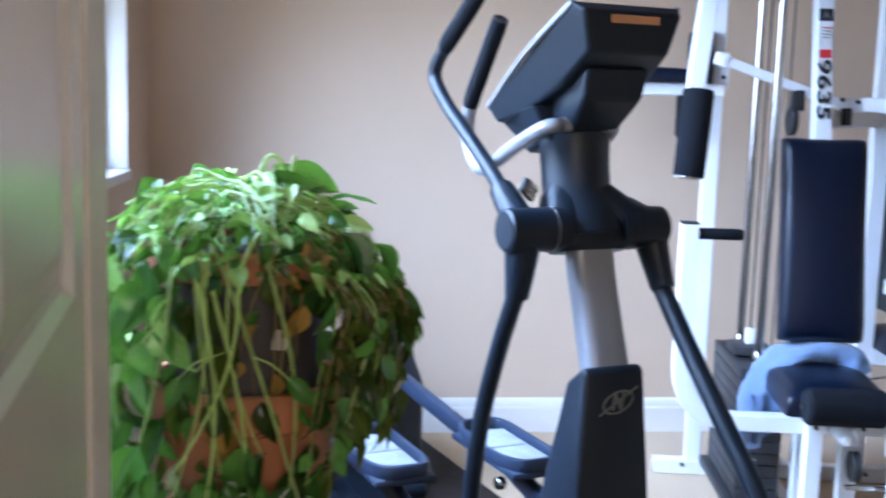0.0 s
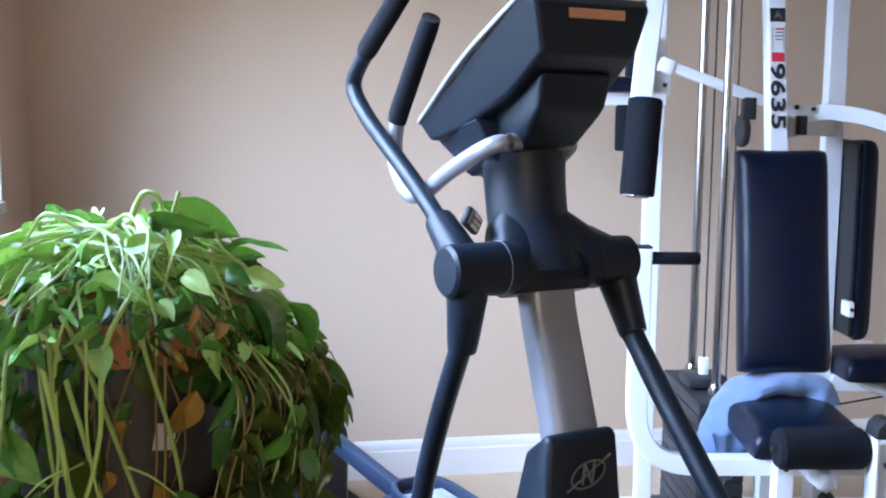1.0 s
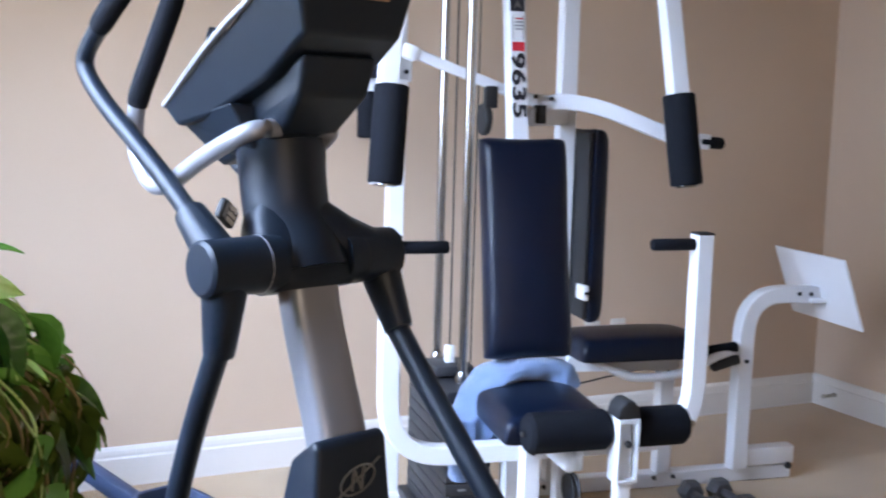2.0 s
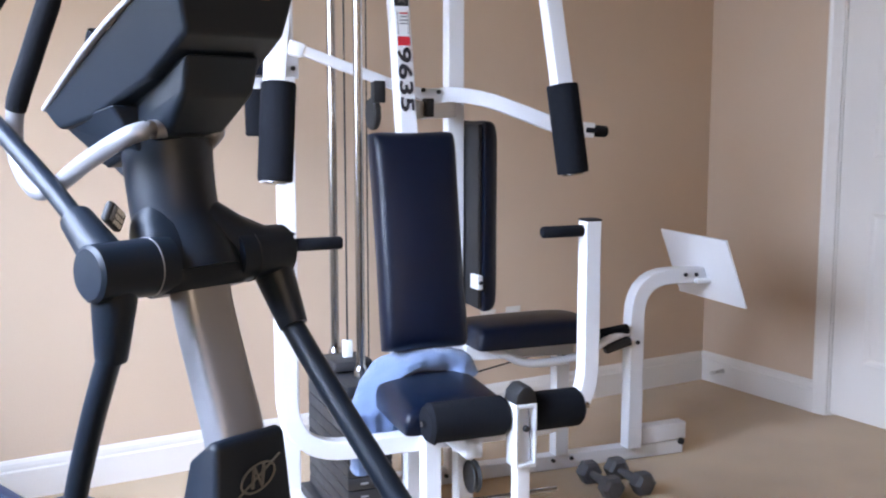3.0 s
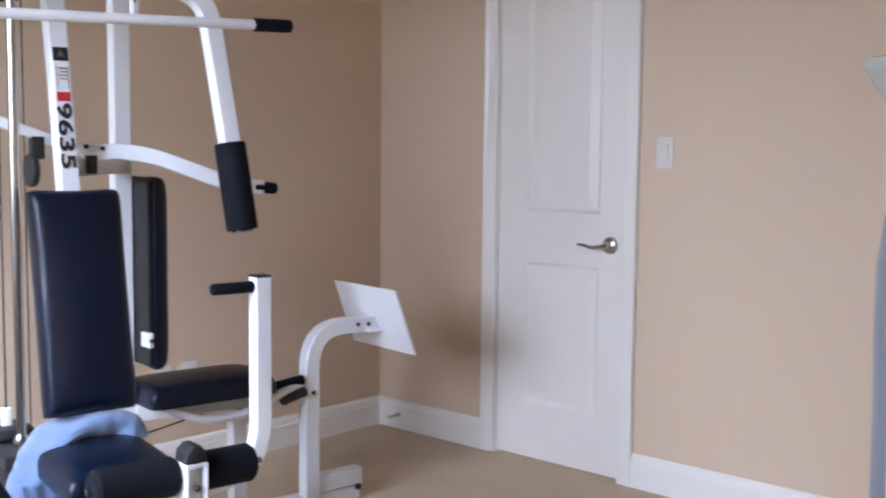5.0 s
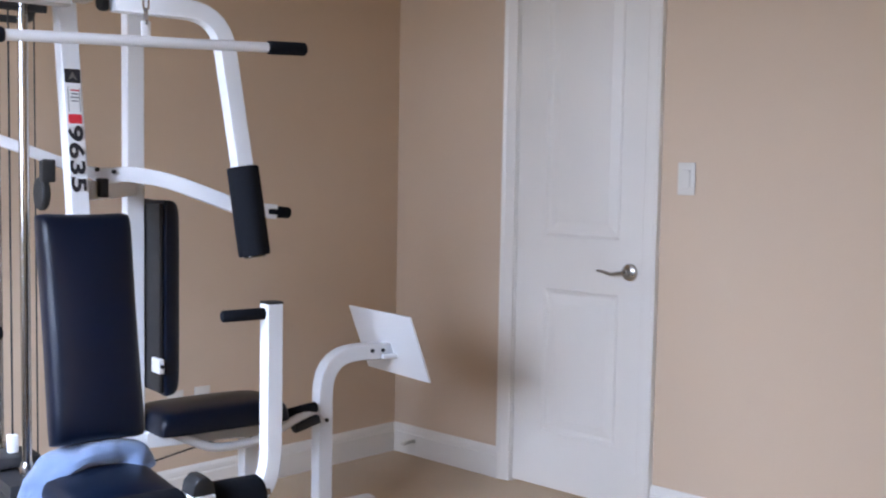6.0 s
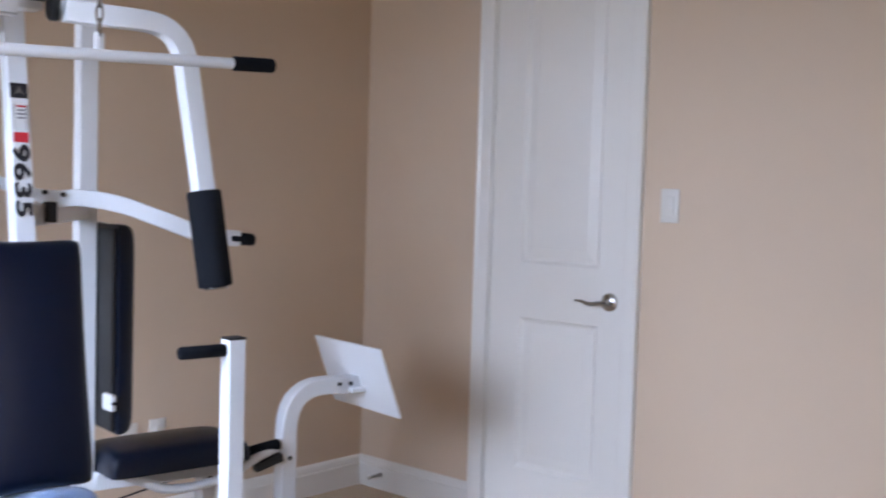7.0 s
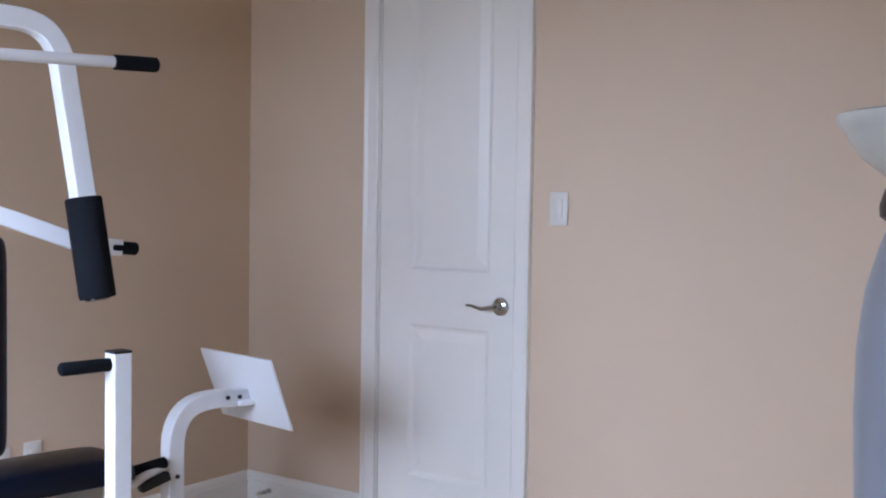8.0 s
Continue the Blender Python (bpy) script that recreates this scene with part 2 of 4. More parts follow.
def hull(points):
    bm = bmesh.new()
    for p in points:
        bm.verts.new(p)
    bmesh.ops.convex_hull(bm, input=bm.verts)
    loose = [v for v in bm.verts if not v.link_faces]
    bmesh.ops.delete(bm, geom=loose, context="VERTS")
    return bm


def soften(bm, r, seg=3, sharp=20):
    bm.normal_update()
    bmesh.ops.dissolve_limit(bm, angle_limit=radians(2), verts=bm.verts, edges=bm.edges)
    edges = [e for e in bm.edges if e.is_manifold and e.calc_face_angle(0) > radians(sharp)]
    bmesh.ops.bevel(bm, geom=edges, offset=r, segments=seg, affect="EDGES", profile=0.5)
    return bm


def bolts(spots, axis, parent, r=0.007):
    for p in spots:
        d = Vector(axis) * 0.006
        part("bolt", rod(Vector(p) - d, Vector(p) + d, r, 10, 0.002), RUBBER, parent)

# ---- the room ----
XW, XE, YN, YS, H = -0.68, 3.40, 4.10, 0.80, 2.75
WIN_Y0, WIN_Y1, WIN_Z0, WIN_Z1 = 1.66, 3.66, 0.99, 2.25
DOOR_Y0, DOOR_Y1, DOOR_H = 2.79, 3.40, 2.44


def structure(name, bm, mat, label, category):
    return tagged(part(name, bm, mat, None, "", True), label, category, "", "structure")


bm = span(-1.56, -2.14, -0.12, 3.54, YS + 0.14, 0.0)
span(XW - 0.14, YS + 0.14, -0.12, 3.54, YN + 0.14, 0.0, 0, bm)
structure("floor", bm, CARPET, "tan cut-pile carpet covering the whole floor", "floor")
bm = span(-1.56, -2.14, H, 3.54, YS + 0.14, H + 0.12)
span(XW - 0.14, YS + 0.14, H, 3.54, YN + 0.14, H + 0.12, 0, bm)
structure("ceiling", bm, CEIL, "plain beige painted ceiling", "ceiling")
structure("wall_north", span(XW - 0.14, YN, 0, XE + 0.14, YN + 0.14, H), PAINT, "beige painted wall behind the exercise machines", "wall")
bm = span(XE, YS, 0, XE + 0.14, DOOR_Y0 - 0.02, H)
span(XE, DOOR_Y1 + 0.02, 0, XE + 0.14, YN, H, 0, bm)
span(XE, DOOR_Y0 - 0.02, DOOR_H + 0.02, XE + 0.14, DOOR_Y1 + 0.02, H, 0, bm)
structure("wall_east", bm, PAINT, "beige painted wall with a white panel door", "wall")
bm = span(XW - 0.14, WIN_Y1, 0, XW, YN, H)
span(XW - 0.14, 0.94, 0, XW, WIN_Y0, H, 0, bm)
span(XW - 0.14, WIN_Y0, 0, XW, WIN_Y1, WIN_Z0, 0, bm)
span(XW - 0.14, WIN_Y0, WIN_Z1, XW, WIN_Y1, H, 0, bm)
structure("wall_west", bm, PAINT, "beige painted wall with a bright window", "wall")
bm = span(0.86, YS - 0.14, 0, XE + 0.14, YS, H)
span(-1.42, YS, 0, -0.56, YS + 0.14, H, 0, bm)
span(-0.56, YS - 0.14, 2.2, 0.86, YS, H, 0, bm)
structure("wall_south", bm, PAINT, "beige painted wall beside a wide cased opening", "wall")
structure("wall_partition", span(XW, 1.38, 0, -0.321, 1.48, H), CREAM, "cream painted partition end beside the plant", "wall")
bm = span(-1.56, -2.0, 0, -1.42, YS + 0.14, H)
span(-1.56, -2.14, 0, -0.7, -2.0, H, 0, bm)
span(1.1, -2.14, 0, 3.54, -2.0, H, 0, bm)
span(-0.7, -2.14, 0, 1.1, -2.0, 0.8, 0, bm)
span(-0.7, -2.14, 2.35, 1.1, -2.0, H, 0, bm)
span(3.40, -2.0, 0, 3.54, YS - 0.14, H, 0, bm)
structure("wall_hall", bm, PAINT, "beige painted walls of the adjoining space", "wall")
structure("backdrop", span(-6.2, -6, -1.0, -6.1, 10, 6.0), GLOW, "bright hazy daylight outside the window", "backdrop")
structure("ground", span(-60, -60, -0.5, 60, 60, -0.4), material("pale_ground", (0.3, 0.3, 0.28), 0.9, vary=0.2, scale=0.6, fine=20), "pale ground outside", "ground")

# window in the west wall: frame, sash bars, panes, sill and casing
win = thing("window_1", pose(XW, 0, 0), "white-framed window letting in bright daylight", "window", "", "structure")
for y in (WIN_Y0 + 0.025, (WIN_Y0 + WIN_Y1) / 2, WIN_Y1 - 0.014):
    part("window_frame", span(-0.11, y - 0.014, WIN_Z0, -0.06, y + 0.014, WIN_Z1, 0.004), TRIM, win)
for z in (WIN_Z0 + 0.025, WIN_Z1 - 0.025):
    part("window_frame", span(-0.108, WIN_Y0 + 0.05, z - 0.024, -0.062, WIN_Y1 - 0.05, z + 0.024, 0.004), TRIM, win)
for y0, y1 in ((WIN_Y0 + 0.05, (WIN_Y0 + WIN_Y1) / 2 - 0.025), ((WIN_Y0 + WIN_Y1) / 2 + 0.025, WIN_Y1 - 0.05)):
    pane = part("pane", span(-0.088, y0, WIN_Z0 + 0.05, -0.084, y1, WIN_Z1 - 0.05), GLASS, win, "", True)
    pane.visible_shadow = False
part("window_sill", span(-0.06, WIN_Y0 - 0.04, WIN_Z0 - 0.03, 0.014, WIN_Y1 + 0.004, WIN_Z0 + 0.003, 0.006), TRIM, win)
for y0, y1 in ((WIN_Y0 + 0.0005, WIN_Y0 + 0.012), (WIN_Y1 - 0.012, WIN_Y1 - 0.0005)):
    part("window_liner", span(-0.0595, y0, WIN_Z0 + 0.004, 0.004, y1, WIN_Z1 - 0.001, 0.002), TRIM, win)
win2 = thing("window_2", pose(0, -2.0, 0), "white-framed window of the adjoining space", "window", "", "structure")
for x in (-0.675, 0.2, 1.075):
    part("window_frame", span(x - 0.025, -0.11, 0.8, x + 0.025, -0.06, 2.35, 0.004), TRIM, win2)
for z in (0.825, 2.325):
    part("window_frame", span(-0.65, -0.108, z - 0.024, 1.05, -0.062, z + 0.024, 0.004), TRIM, win2)


# baseboards with a stepped, moulded top
def baseboard(name, p, q, normal, label):
    p, q, nrm = Vector(p), Vector(q), Vector(normal)
    prof = [(0.0005, 0), (0.016, 0), (0.016, 0.092), (0.012, 0.098), (0.012, 0.106), (0.010, 0.118), (0.004, 0.128), (0.0005, 0.130)]
    bm = bmesh.new()
    rings = [[bm.verts.new(c + nrm * a + Vector((0, 0, b))) for a, b in prof] for c in (p, q)]
    for k in range(len(prof)):
        bm.faces.new((rings[0][k - 1], rings[0][k], rings[1][k], rings[1][k - 1]))
    bm.faces.new(rings[0])
    bm.faces.new(rings[1][::-1])
    return structure(name, bm, TRIM, label, "baseboard")


CAS = 0.066
baseboard("baseboard", (XW, YN, 0), (XE - 0.017, YN, 0), (0, -1, 0), "white moulded baseboard along the beige wall")
baseboard("baseboard", (XE, DOOR_Y1 + CAS, 0), (XE, YN, 0), (-1, 0, 0), "white moulded baseboard beside the door")
baseboard("baseboard", (XE, YS, 0), (XE, DOOR_Y0 - CAS, 0), (-1, 0, 0), "white moulded baseboard beside the door")
baseboard("baseboard", (XW, 1.48, 0), (XW, YN - 0.017, 0), (1, 0, 0), "white moulded baseboard below the window")
baseboard("baseboard", (0.96, YS, 0), (XE - 0.017, YS, 0), (0, 1, 0), "white moulded baseboard along the beige wall")

# panel door with its jamb, casing, hinges and lever
door = thing("door_1", pose(XE, 0, 0), "white two-panel interior door, closed, with a nickel lever", "door", "", "structure")


def panelled_leaf(y0=DOOR_Y0 + 0.003, y1=DOOR_Y1 - 0.003, stile0=0.102, stile1=0.142):
    """A leaf in the plane x = 0.004 with two raised and fielded panels facing -x."""
    bm = bmesh.new()
    ys = [y0, y0 + stile0, y1 - stile1, y1]
    zs = [0.012, 0.238, 0.822, 1.030, 2.27, DOOR_H - 0.004]

    def ring(a, b, c, d, x):
        return [bm.verts.new((x, *yz)) for yz in ((a, c), (b, c), (b, d), (a, d))]

    def join(r, s):
        for k in range(4):
            bm.faces.new((r[k - 1], r[k], s[k], s[k - 1]))

    for i in range(3):
        for j in range(5):
            a, b, c, d = ys[i], ys[i + 1], zs[j], zs[j + 1]
            outer = ring(a, b, c, d, 0.004)
            if i == 1 and j in (1, 3):
                steps = [(0.012, 0.013), (0.022, 0.015), (0.030, 0.013), (0.058, 0.0075)]
                for inset, x in steps:
                    inner = ring(a + inset, b - inset, c + inset, d - inset, x)
                    join(outer, inner)
                    outer = inner
            bm.faces.new(outer)
    back = ring(y0, y1, zs[0], zs[-1], 0.039)
    bm.faces.new(back)
    rim = ring(y0, y1, zs[0], zs[-1], 0.004)
    join(rim, back)
    bmesh.ops.remove_doubles(bm, verts=bm.verts, dist=0.0002)
    return bm


leaf = part("leaf", panelled_leaf(), TRIM, door, "", True)
for y0, y1, z0, z1 in ((DOOR_Y0 - 0.02, DOOR_Y0, 0, DOOR_H), (DOOR_Y1, DOOR_Y1 + 0.02, 0, DOOR_H), (DOOR_Y0 - 0.02, DOOR_Y1 + 0.02, DOOR_H, DOOR_H + 0.02)):
    part("jamb", span(0.001, y0, z0, 0.139, y1, z1, 0.002), TRIM, door)


def casing(y_in, y_out, name="casing"):
    s = 1 if y_out > y_in else -1
    prof = [(0, 0), (0, -0.009), (0.006, -0.011), (0.045, -0.014), (0.056, -0.019), (0.063, -0.019), (0.066, 0)]
    bm = bmesh.new()
    rings = [[bm.verts.new((x - 0.0005, y_in + s * a, z)) for a, x in prof] for z in (0, DOOR_H + 0.06)]
    for k in range(len(prof)):
        bm.faces.new((rings[0][k - 1], rings[0][k], rings[1][k], rings[1][k - 1]))
    bm.faces.new(rings[0])
    bm.faces.new(rings[1])
    return part(name, bm, TRIM, door, "", True)


casing(DOOR_Y0 - 0.006, DOOR_Y0 - CAS)
casing(DOOR_Y1 + 0.006, DOOR_Y1 + CAS)
part("casing", span(-0.017, DOOR_Y0 - 0.006, DOOR_H + 0.006, -0.001, DOOR_Y1 + 0.006, DOOR_H + 0.066, 0.003), TRIM, door)
for z in (0.332, 0.965, 1.597, 2.23):
    part("hinge", rod((-0.004, DOOR_Y1 - 0.001, z - 0.044), (-0.004, DOOR_Y1 - 0.001, z + 0.044), 0.0055, 10, 0.002), TRIM, door)
handle = part("door_handle", lathe([(0.001, 0), (0.033, 0), (0.033, 0.006), (0.028, 0.011), (0.014, 0.014), (0.012, 0.040), (0.001, 0.042)], 24,
              pose(0.004, 2.845, 0.914, 0, -90, 0)), NICKEL, door, "brushed nickel lever handle")
path = smooth_path([(-0.036, 2.845, 0.914), (-0.044, 2.868, 0.911), (-0.046, 2.90, 0.905), (-0.046, 2.935, 0.913), (-0.045, 2.962, 0.914)], 5)
part("lever", sweep(path, circle(0.009, 10, 0.75), (0, 0, 1), [1.25 - 0.55 * k / (len(path) - 1) for k in range(len(path))]), NICKEL, handle)

# panel door standing open against the end of the partition
door3 = thing("door_3", pose(-0.321, 1.376, 0, 0, 0, 186.5), "cream two-panel door standing open at the partition", "door", "", "structure")
part("leaf", panelled_leaf(0.0, 0.66, 0.11, 0.11), GLOSSCREAM, door3, "", True)

# cased opening that the camera stands in
opening = thing("door_2", pose(0, YS, 0), "white painted casing and jamb of a wide opening", "door", "", "structure")
part("jamb", span(0.835, -0.145, 0, 0.858, 0.004, 2.2, 0.002), TRIM, opening)
part("casing", span(0.772, 0.005, 0, 0.842, 0.034, 2.26, 0.005), TRIM, opening)
part("casing", span(0.842, 0.005, 0, 0.860, 0.041, 2.26, 0.005), TRIM, opening)


# switch and outlets
def wall_plate(name, m, label, category, rocker):
    ob = thing(name, m, label, category)
    part("plate", rbox((0.070, 0.006, 0.116), (0, -0.0035, 0), 0.003), OUTLET, ob)
    if rocker:
        part("rocker", rbox((0.033, 0.007, 0.066), (0, -0.008, 0), 0.002, 2, pose(0, 0, 0, 4)), OUTLET, ob)
    else:
        for z in (0.02, -0.02):
            part("socket", rbox((0.030, 0.004, 0.027), (0, -0.0075, z), 0.004), OUTLET, ob)
    return ob


wall_plate("light_switch", pose(XE, 2.613, 1.269, 0, 0, 90 - 180), "white rocker light switch on the beige wall", "switch", True)
wall_plate("wall_outlet", pose(2.355, YN, 0.375), "white power outlet plate low on the wall", "outlet", False)
wall_plate("wall_outlet", pose(2.235, YN, 0.372), "white cable outlet plate low on the wall", "outlet", False)
stop = thing("door_stop", pose(XE - 0.016, 3.955, 0.066), "small brass spring door stop on the baseboard", "door stop")
coil = [(-0.004 - 0.06 * k / 60, 0.006 * math.cos(k * 0.9), 0.006 * math.sin(k * 0.9)) for k in range(61)]
part("spring", sweep(coil, circle(0.0018, 5), (1, 0.2, 0.1)), NICKEL, stop)
part("tip", rod((-0.062, 0, 0), (-0.078, 0, 0), 0.009, 12, 0.003), OUTLET, stop)
part("base", rod((0.0, 0, 0), (-0.006, 0, 0), 0.010, 12, 0.002), NICKEL, stop)

# ---- multi-station home gym ----
gym = thing("home_gym", pose(1.33, 3.145, 0, 0, 0, -9), "white steel home gym with navy vinyl pads and weight stack", "exercise machine")
U0 = 0.016
RECL = 0.18


def lean(z):
    return (z - 1.16) * RECL


def tube(name, pts, w=0.05, h=0.05, bend=0.05, up=(0, 1, 0), mat=WHITE, parent=gym, label=""):
    return crisp(part(name, sweep(fillet(pts, bend) if len(pts) > 2 else pts, square(w, h, 0.005), up), mat, parent, label))


# base and uprights
tube("base_beam", [(-0.34, 0.45, 0.026), (1.20, 0.43, 0.026)], 0.05, 0.05, up=(0, 0, 1))
tube("base_beam", [(U0, 0.425, 0.0265), (U0, -0.42, 0.0265)], 0.05, 0.05, up=(0, 0, 1))
tube("base_beam", [(-0.22, -0.44, 0.0255), (0.26, -0.44, 0.0255)], 0.05, 0.05, up=(0, 0, 1))
crisp(part("front_upright", sweep([(U0 - 0.004, lean(0.36) + 0.005, 0.36), (U0 - 0.004, lean(1.95) + 0.005, 1.95)], square(0.05, 0.05, 0.005), (0, 1, 0.18)), WHITE, gym))
tube("rear_upright", [(-0.21, 0.45, 0.052), (-0.21, 0.45, 1.94)])
tube("rear_upright", [(0.325, 0.43, 0.052), (0.325, 0.43, 1.94)], 0.055, 0.05)
tube("seat_post", [(U0, -0.02, 0.052), (U0, -0.02, 0.36)])
tube("top_beam", [(U0, 0.46, 1.975), (U0, -0.40, 1.975)], up=(0, 0, 1))
tube("top_beam", [(-0.22, 0.455, 1.924), (0.36, 0.435, 1.924)], up=(0, 0, 1))
tube("brace", [(0.035, 0.035, 1.215), (0.305, 0.415, 1.215)], 0.045, 0.05, up=(0, 0, 1))
part("gusset", rbox((0.066, 0.006, 0.11), (-0.205, 0.421, 1.36), 0.003), WHITE, gym)
bolts([(-0.19, 0.416, 1.335), (-0.19, 0.416, 1.385)], (0, 1, 0), gym)
for u, v in ((-0.21, 0.45), (0.325, 0.43)):
    bolts([(u - 0.035, v - 0.027, 0.036), (u + 0.035, v - 0.027, 0.036)], (0, 1, 0), gym)

# back pad and seat
tilt = math.degrees(math.atan(RECL))
zc = 0.875
part("back_pad", cushion(0.240, 0.580, 0.064, pose(U0 - 0.006, lean(zc) - 0.022, zc, -tilt), 24, 40, 0.25, 0.35, 0.035), VINYL, gym, "navy-black vinyl back pad")
part("pad_board", rbox((0.205, 0.012, 0.55), (U0, lean(zc) - 0.013, zc), 0.003, 1, pose(0, 0, 0, -tilt)), RUBBER, gym)
part("seat", cushion(0.280, 0.290, 0.072, pose(U0 - 0.020, -0.258, 0.466, -90 + 4), 20, 26), VINYL, gym, "navy-black vinyl seat cushion")
part("seat_board", rbox((0.22, 0.26, 0.014), (U0, -0.262, 0.452), 0.003), RUBBER, gym)
tube("seat_tube", [(U0, -0.02, 0.418), (U0, -0.44, 0.418)], 0.045, 0.05, up=(0, 0, 1))

# decals on the front upright


def on_upright(z, off=0.0):
    return pose(U0 - 0.004, lean(z) - 0.0215 - off, z, -tilt)


part("badge", rbox((0.040, 0.0012, 0.036), (0, 0, 0), 0, 1, on_upright(1.508)), INK, gym, "dark maker's badge")
bm = bmesh.new()
for p in ((-0.012, -0.0015, -0.012), (0.0, -0.0015, 0.012), (0.012, -0.0015, -0.012), (0.0, -0.0015, -0.004)):
    bm.verts.new(on_upright(1.508) @ Vector(p))
bm.verts.ensure_lookup_table()
bm.faces.new((bm.verts[0], bm.verts[3], bm.verts[2], bm.verts[1]))
part("badge_mark", bm, MARK, gym, "", True)
part("warning_label", rbox((0.036, 0.0012, 0.072), (0, 0, 0), 0, 1, on_upright(1.447)), LABELW, gym, "white printed label")
for k in range(6):
    part("print_bar", rbox((0.022 - 0.004 * (k % 2), 0.0008, 0.004), (0.002, -0.001, 0.024 - 0.009 * k), 0, 1, on_upright(1.447)), RED if k == 0 else LABELG, gym)
for s in (-1, 1):
    part("print_bar", rbox((0.0016, 0.0008, 0.062), (s * 0.0145, -0.001, 0), 0, 1, on_upright(1.447)), LABELG, gym)
part("red_patch", rbox((0.034, 0.0014, 0.024), (0.0, 0, 0), 0, 1, on_upright(1.398)), RED, gym, "red patch of the label")
font = bpy.data.curves.new("model_number", "FONT")
font.body, font.size, font.align_x, font.align_y, font.extrude, font.space_character = "9635", 0.078, "CENTER", "CENTER", 0.0006, 1.02
font.offset = 0.0020
tmp = new("model_number_text", font)
me = bpy.data.meshes.new_from_object(tmp.evaluated_get(bpy.context.evaluated_depsgraph_get()))
bpy.data.objects.remove(tmp)
me.materials.clear()
me.materials.append(INK)
for v in me.vertices:
    v.co = Vector((v.co.x * 1.11, v.co.y * 0.66, v.co.z))
me.transform(pose(-0.004, 0, 0) @ on_upright(1.296, 0.0012) @ pose(0, 0, 0, 90, 0, 0) @ pose(0, 0, 0, 0, 0, -90))
number = new("model_number", me)
number.parent = gym
tagged(number, label="black numerals 9635")

# press arms with foam grips
pivot = part("pivot_block", rbox((0.09, 0.06, 0.075), (U0, 0.045, 1.735), 0.006), WHITE, gym)
part("pivot_bracket", rbox((0.10, 0.13, 0.03), (U0, -0.03, 1.733), 0.006), RUBBER, gym)
for s in (-1, 1):
    pts = [(U0 + s * 0.055, -0.085, 1.688), (U0 + s * 0.345, -0.085, 1.688), (U0 + s * 0.392, -0.125, 1.285), (U0 + s * 0.412, -0.155, 1.045)]
    arm = crisp(part("press_arm", sweep(fillet(pts, 0.10), square(0.048, 0.046, 0.004), (0, 1, 0)), WHITE, gym))
    du = 0.012 if s < 0 else 0.0
    a, b = Vector((U0 + du + s * 0.3925, -0.1255, 1.283)), Vector((U0 + du + s * 0.4135, -0.157, 1.047))
    part("foam_grip", sweep([a, a.lerp(b, 0.02), a.lerp(b, 0.97), b], circle(0.043, 20), (0, 1, 0), [0.93, 1, 1, 0.95]), FOAM, arm, "black foam sleeve")
    part("end_cap", rod(b, b + (b - a).normalized() * 0.006, 0.030, 16, 0.002), CHROME, arm)
    part("pulley", rod((U0 + s * 0.062, -0.03, 1.70), (U0 + s * 0.040, -0.03, 1.70), 0.030, 18, 0.004), RUBBER, gym)

# U-shaped yoke with side handles
V1, UL, UR, YB = -0.25, -0.390, 0.431, 0.392
yoke = crisp(part("yoke", sweep(fillet([(UL, V1, 0.928), (UL, V1, YB), (UR, V1, YB), (UR, V1, 0.928)], 0.15, 10), square(0.046, 0.046, 0.004), (0, 1, 0)), WHITE, gym))
for u, s in ((UL, 1), (UR, -1)):
    part("side_grip", rod((u + s * 0.02, V1, 0.903), (u + s * 0.142, V1, 0.903), 0.0155, 14, 0.004), FOAM, yoke, "black rubber hand grip")
    part("tube_cap", rbox((0.046, 0.046, 0.006), (u, V1, 0.931), 0.002), RUBBER, yoke)
tube("front_leg", [(-0.035, -0.285, 0.05), (-0.035, -0.285, 0.43)], 0.045, 0.045)
tube("front_leg", [(0.095, -0.19, 0.052), (0.08, -0.22, 0.395)], 0.045, 0.045)
bolts([(-0.035, -0.31, 0.40), (-0.035, -0.31, 0.44), (0.10, -0.276, 0.392)], (0, 1, 0), gym)
part("pulley", lathe([(0.006, -0.011), (0.040, -0.011), (0.043, -0.008), (0.038, 0), (0.043, 0.008), (0.040, 0.011), (0.006, 0.011)], 24, pose(0.085, -0.275, 0.285, 0, 90, -2)), RUBBER, gym)

# leg developer with foam rollers
V2 = -0.47
leg = tube("leg_developer", [(0.125, V2 + 0.012, 0.53), (0.125, V2, 0.40), (0.125, V2, 0.12)], 0.036, 0.036)
for u in (0.101, 0.149):
    part("bracket", rbox((0.007, 0.056, 0.155), (u, V2 - 0.004, 0.452), 0.002), WHITE, leg)
for z in (0.380, 0.524):
    part("bracket", rbox((0.042, 0.056, 0.010), (0.125, V2 - 0.004, z), 0.002), WHITE, leg)
part("tube_cap", soften(hull([(0.125 + a, V2 + b, z) for b in (-0.030, 0.034) for a, z in ((-0.029, 0.530), (0.029, 0.530), (-0.024, 0.556), (0.024, 0.556), (-0.008, 0.572), (0.010, 0.572))]), 0.003, 2), RUBBER, leg)
part("axle", rod((-0.120, V2 + 0.03, 0.492), (0.325, V2 + 0.03, 0.492), 0.008, 10), CHROME, leg)
for u0, u1 in ((-0.108, 0.096), (0.154, 0.298)):
    part("foam_roller", rod((u0, V2 + 0.03, 0.492), (u1, V2 + 0.03, 0.492), 0.048, 22, 0.010), FOAM, leg, "black foam leg roller")
bolts([(0.125, V2 - 0.022, 0.535), (0.125, V2 - 0.029, 0.47)], (0, 1, 0), leg, 0.008)
part("axle", rod((0.02, -0.40, 0.27), (0.26, -0.40, 0.27), 0.008, 10), CHROME, leg)

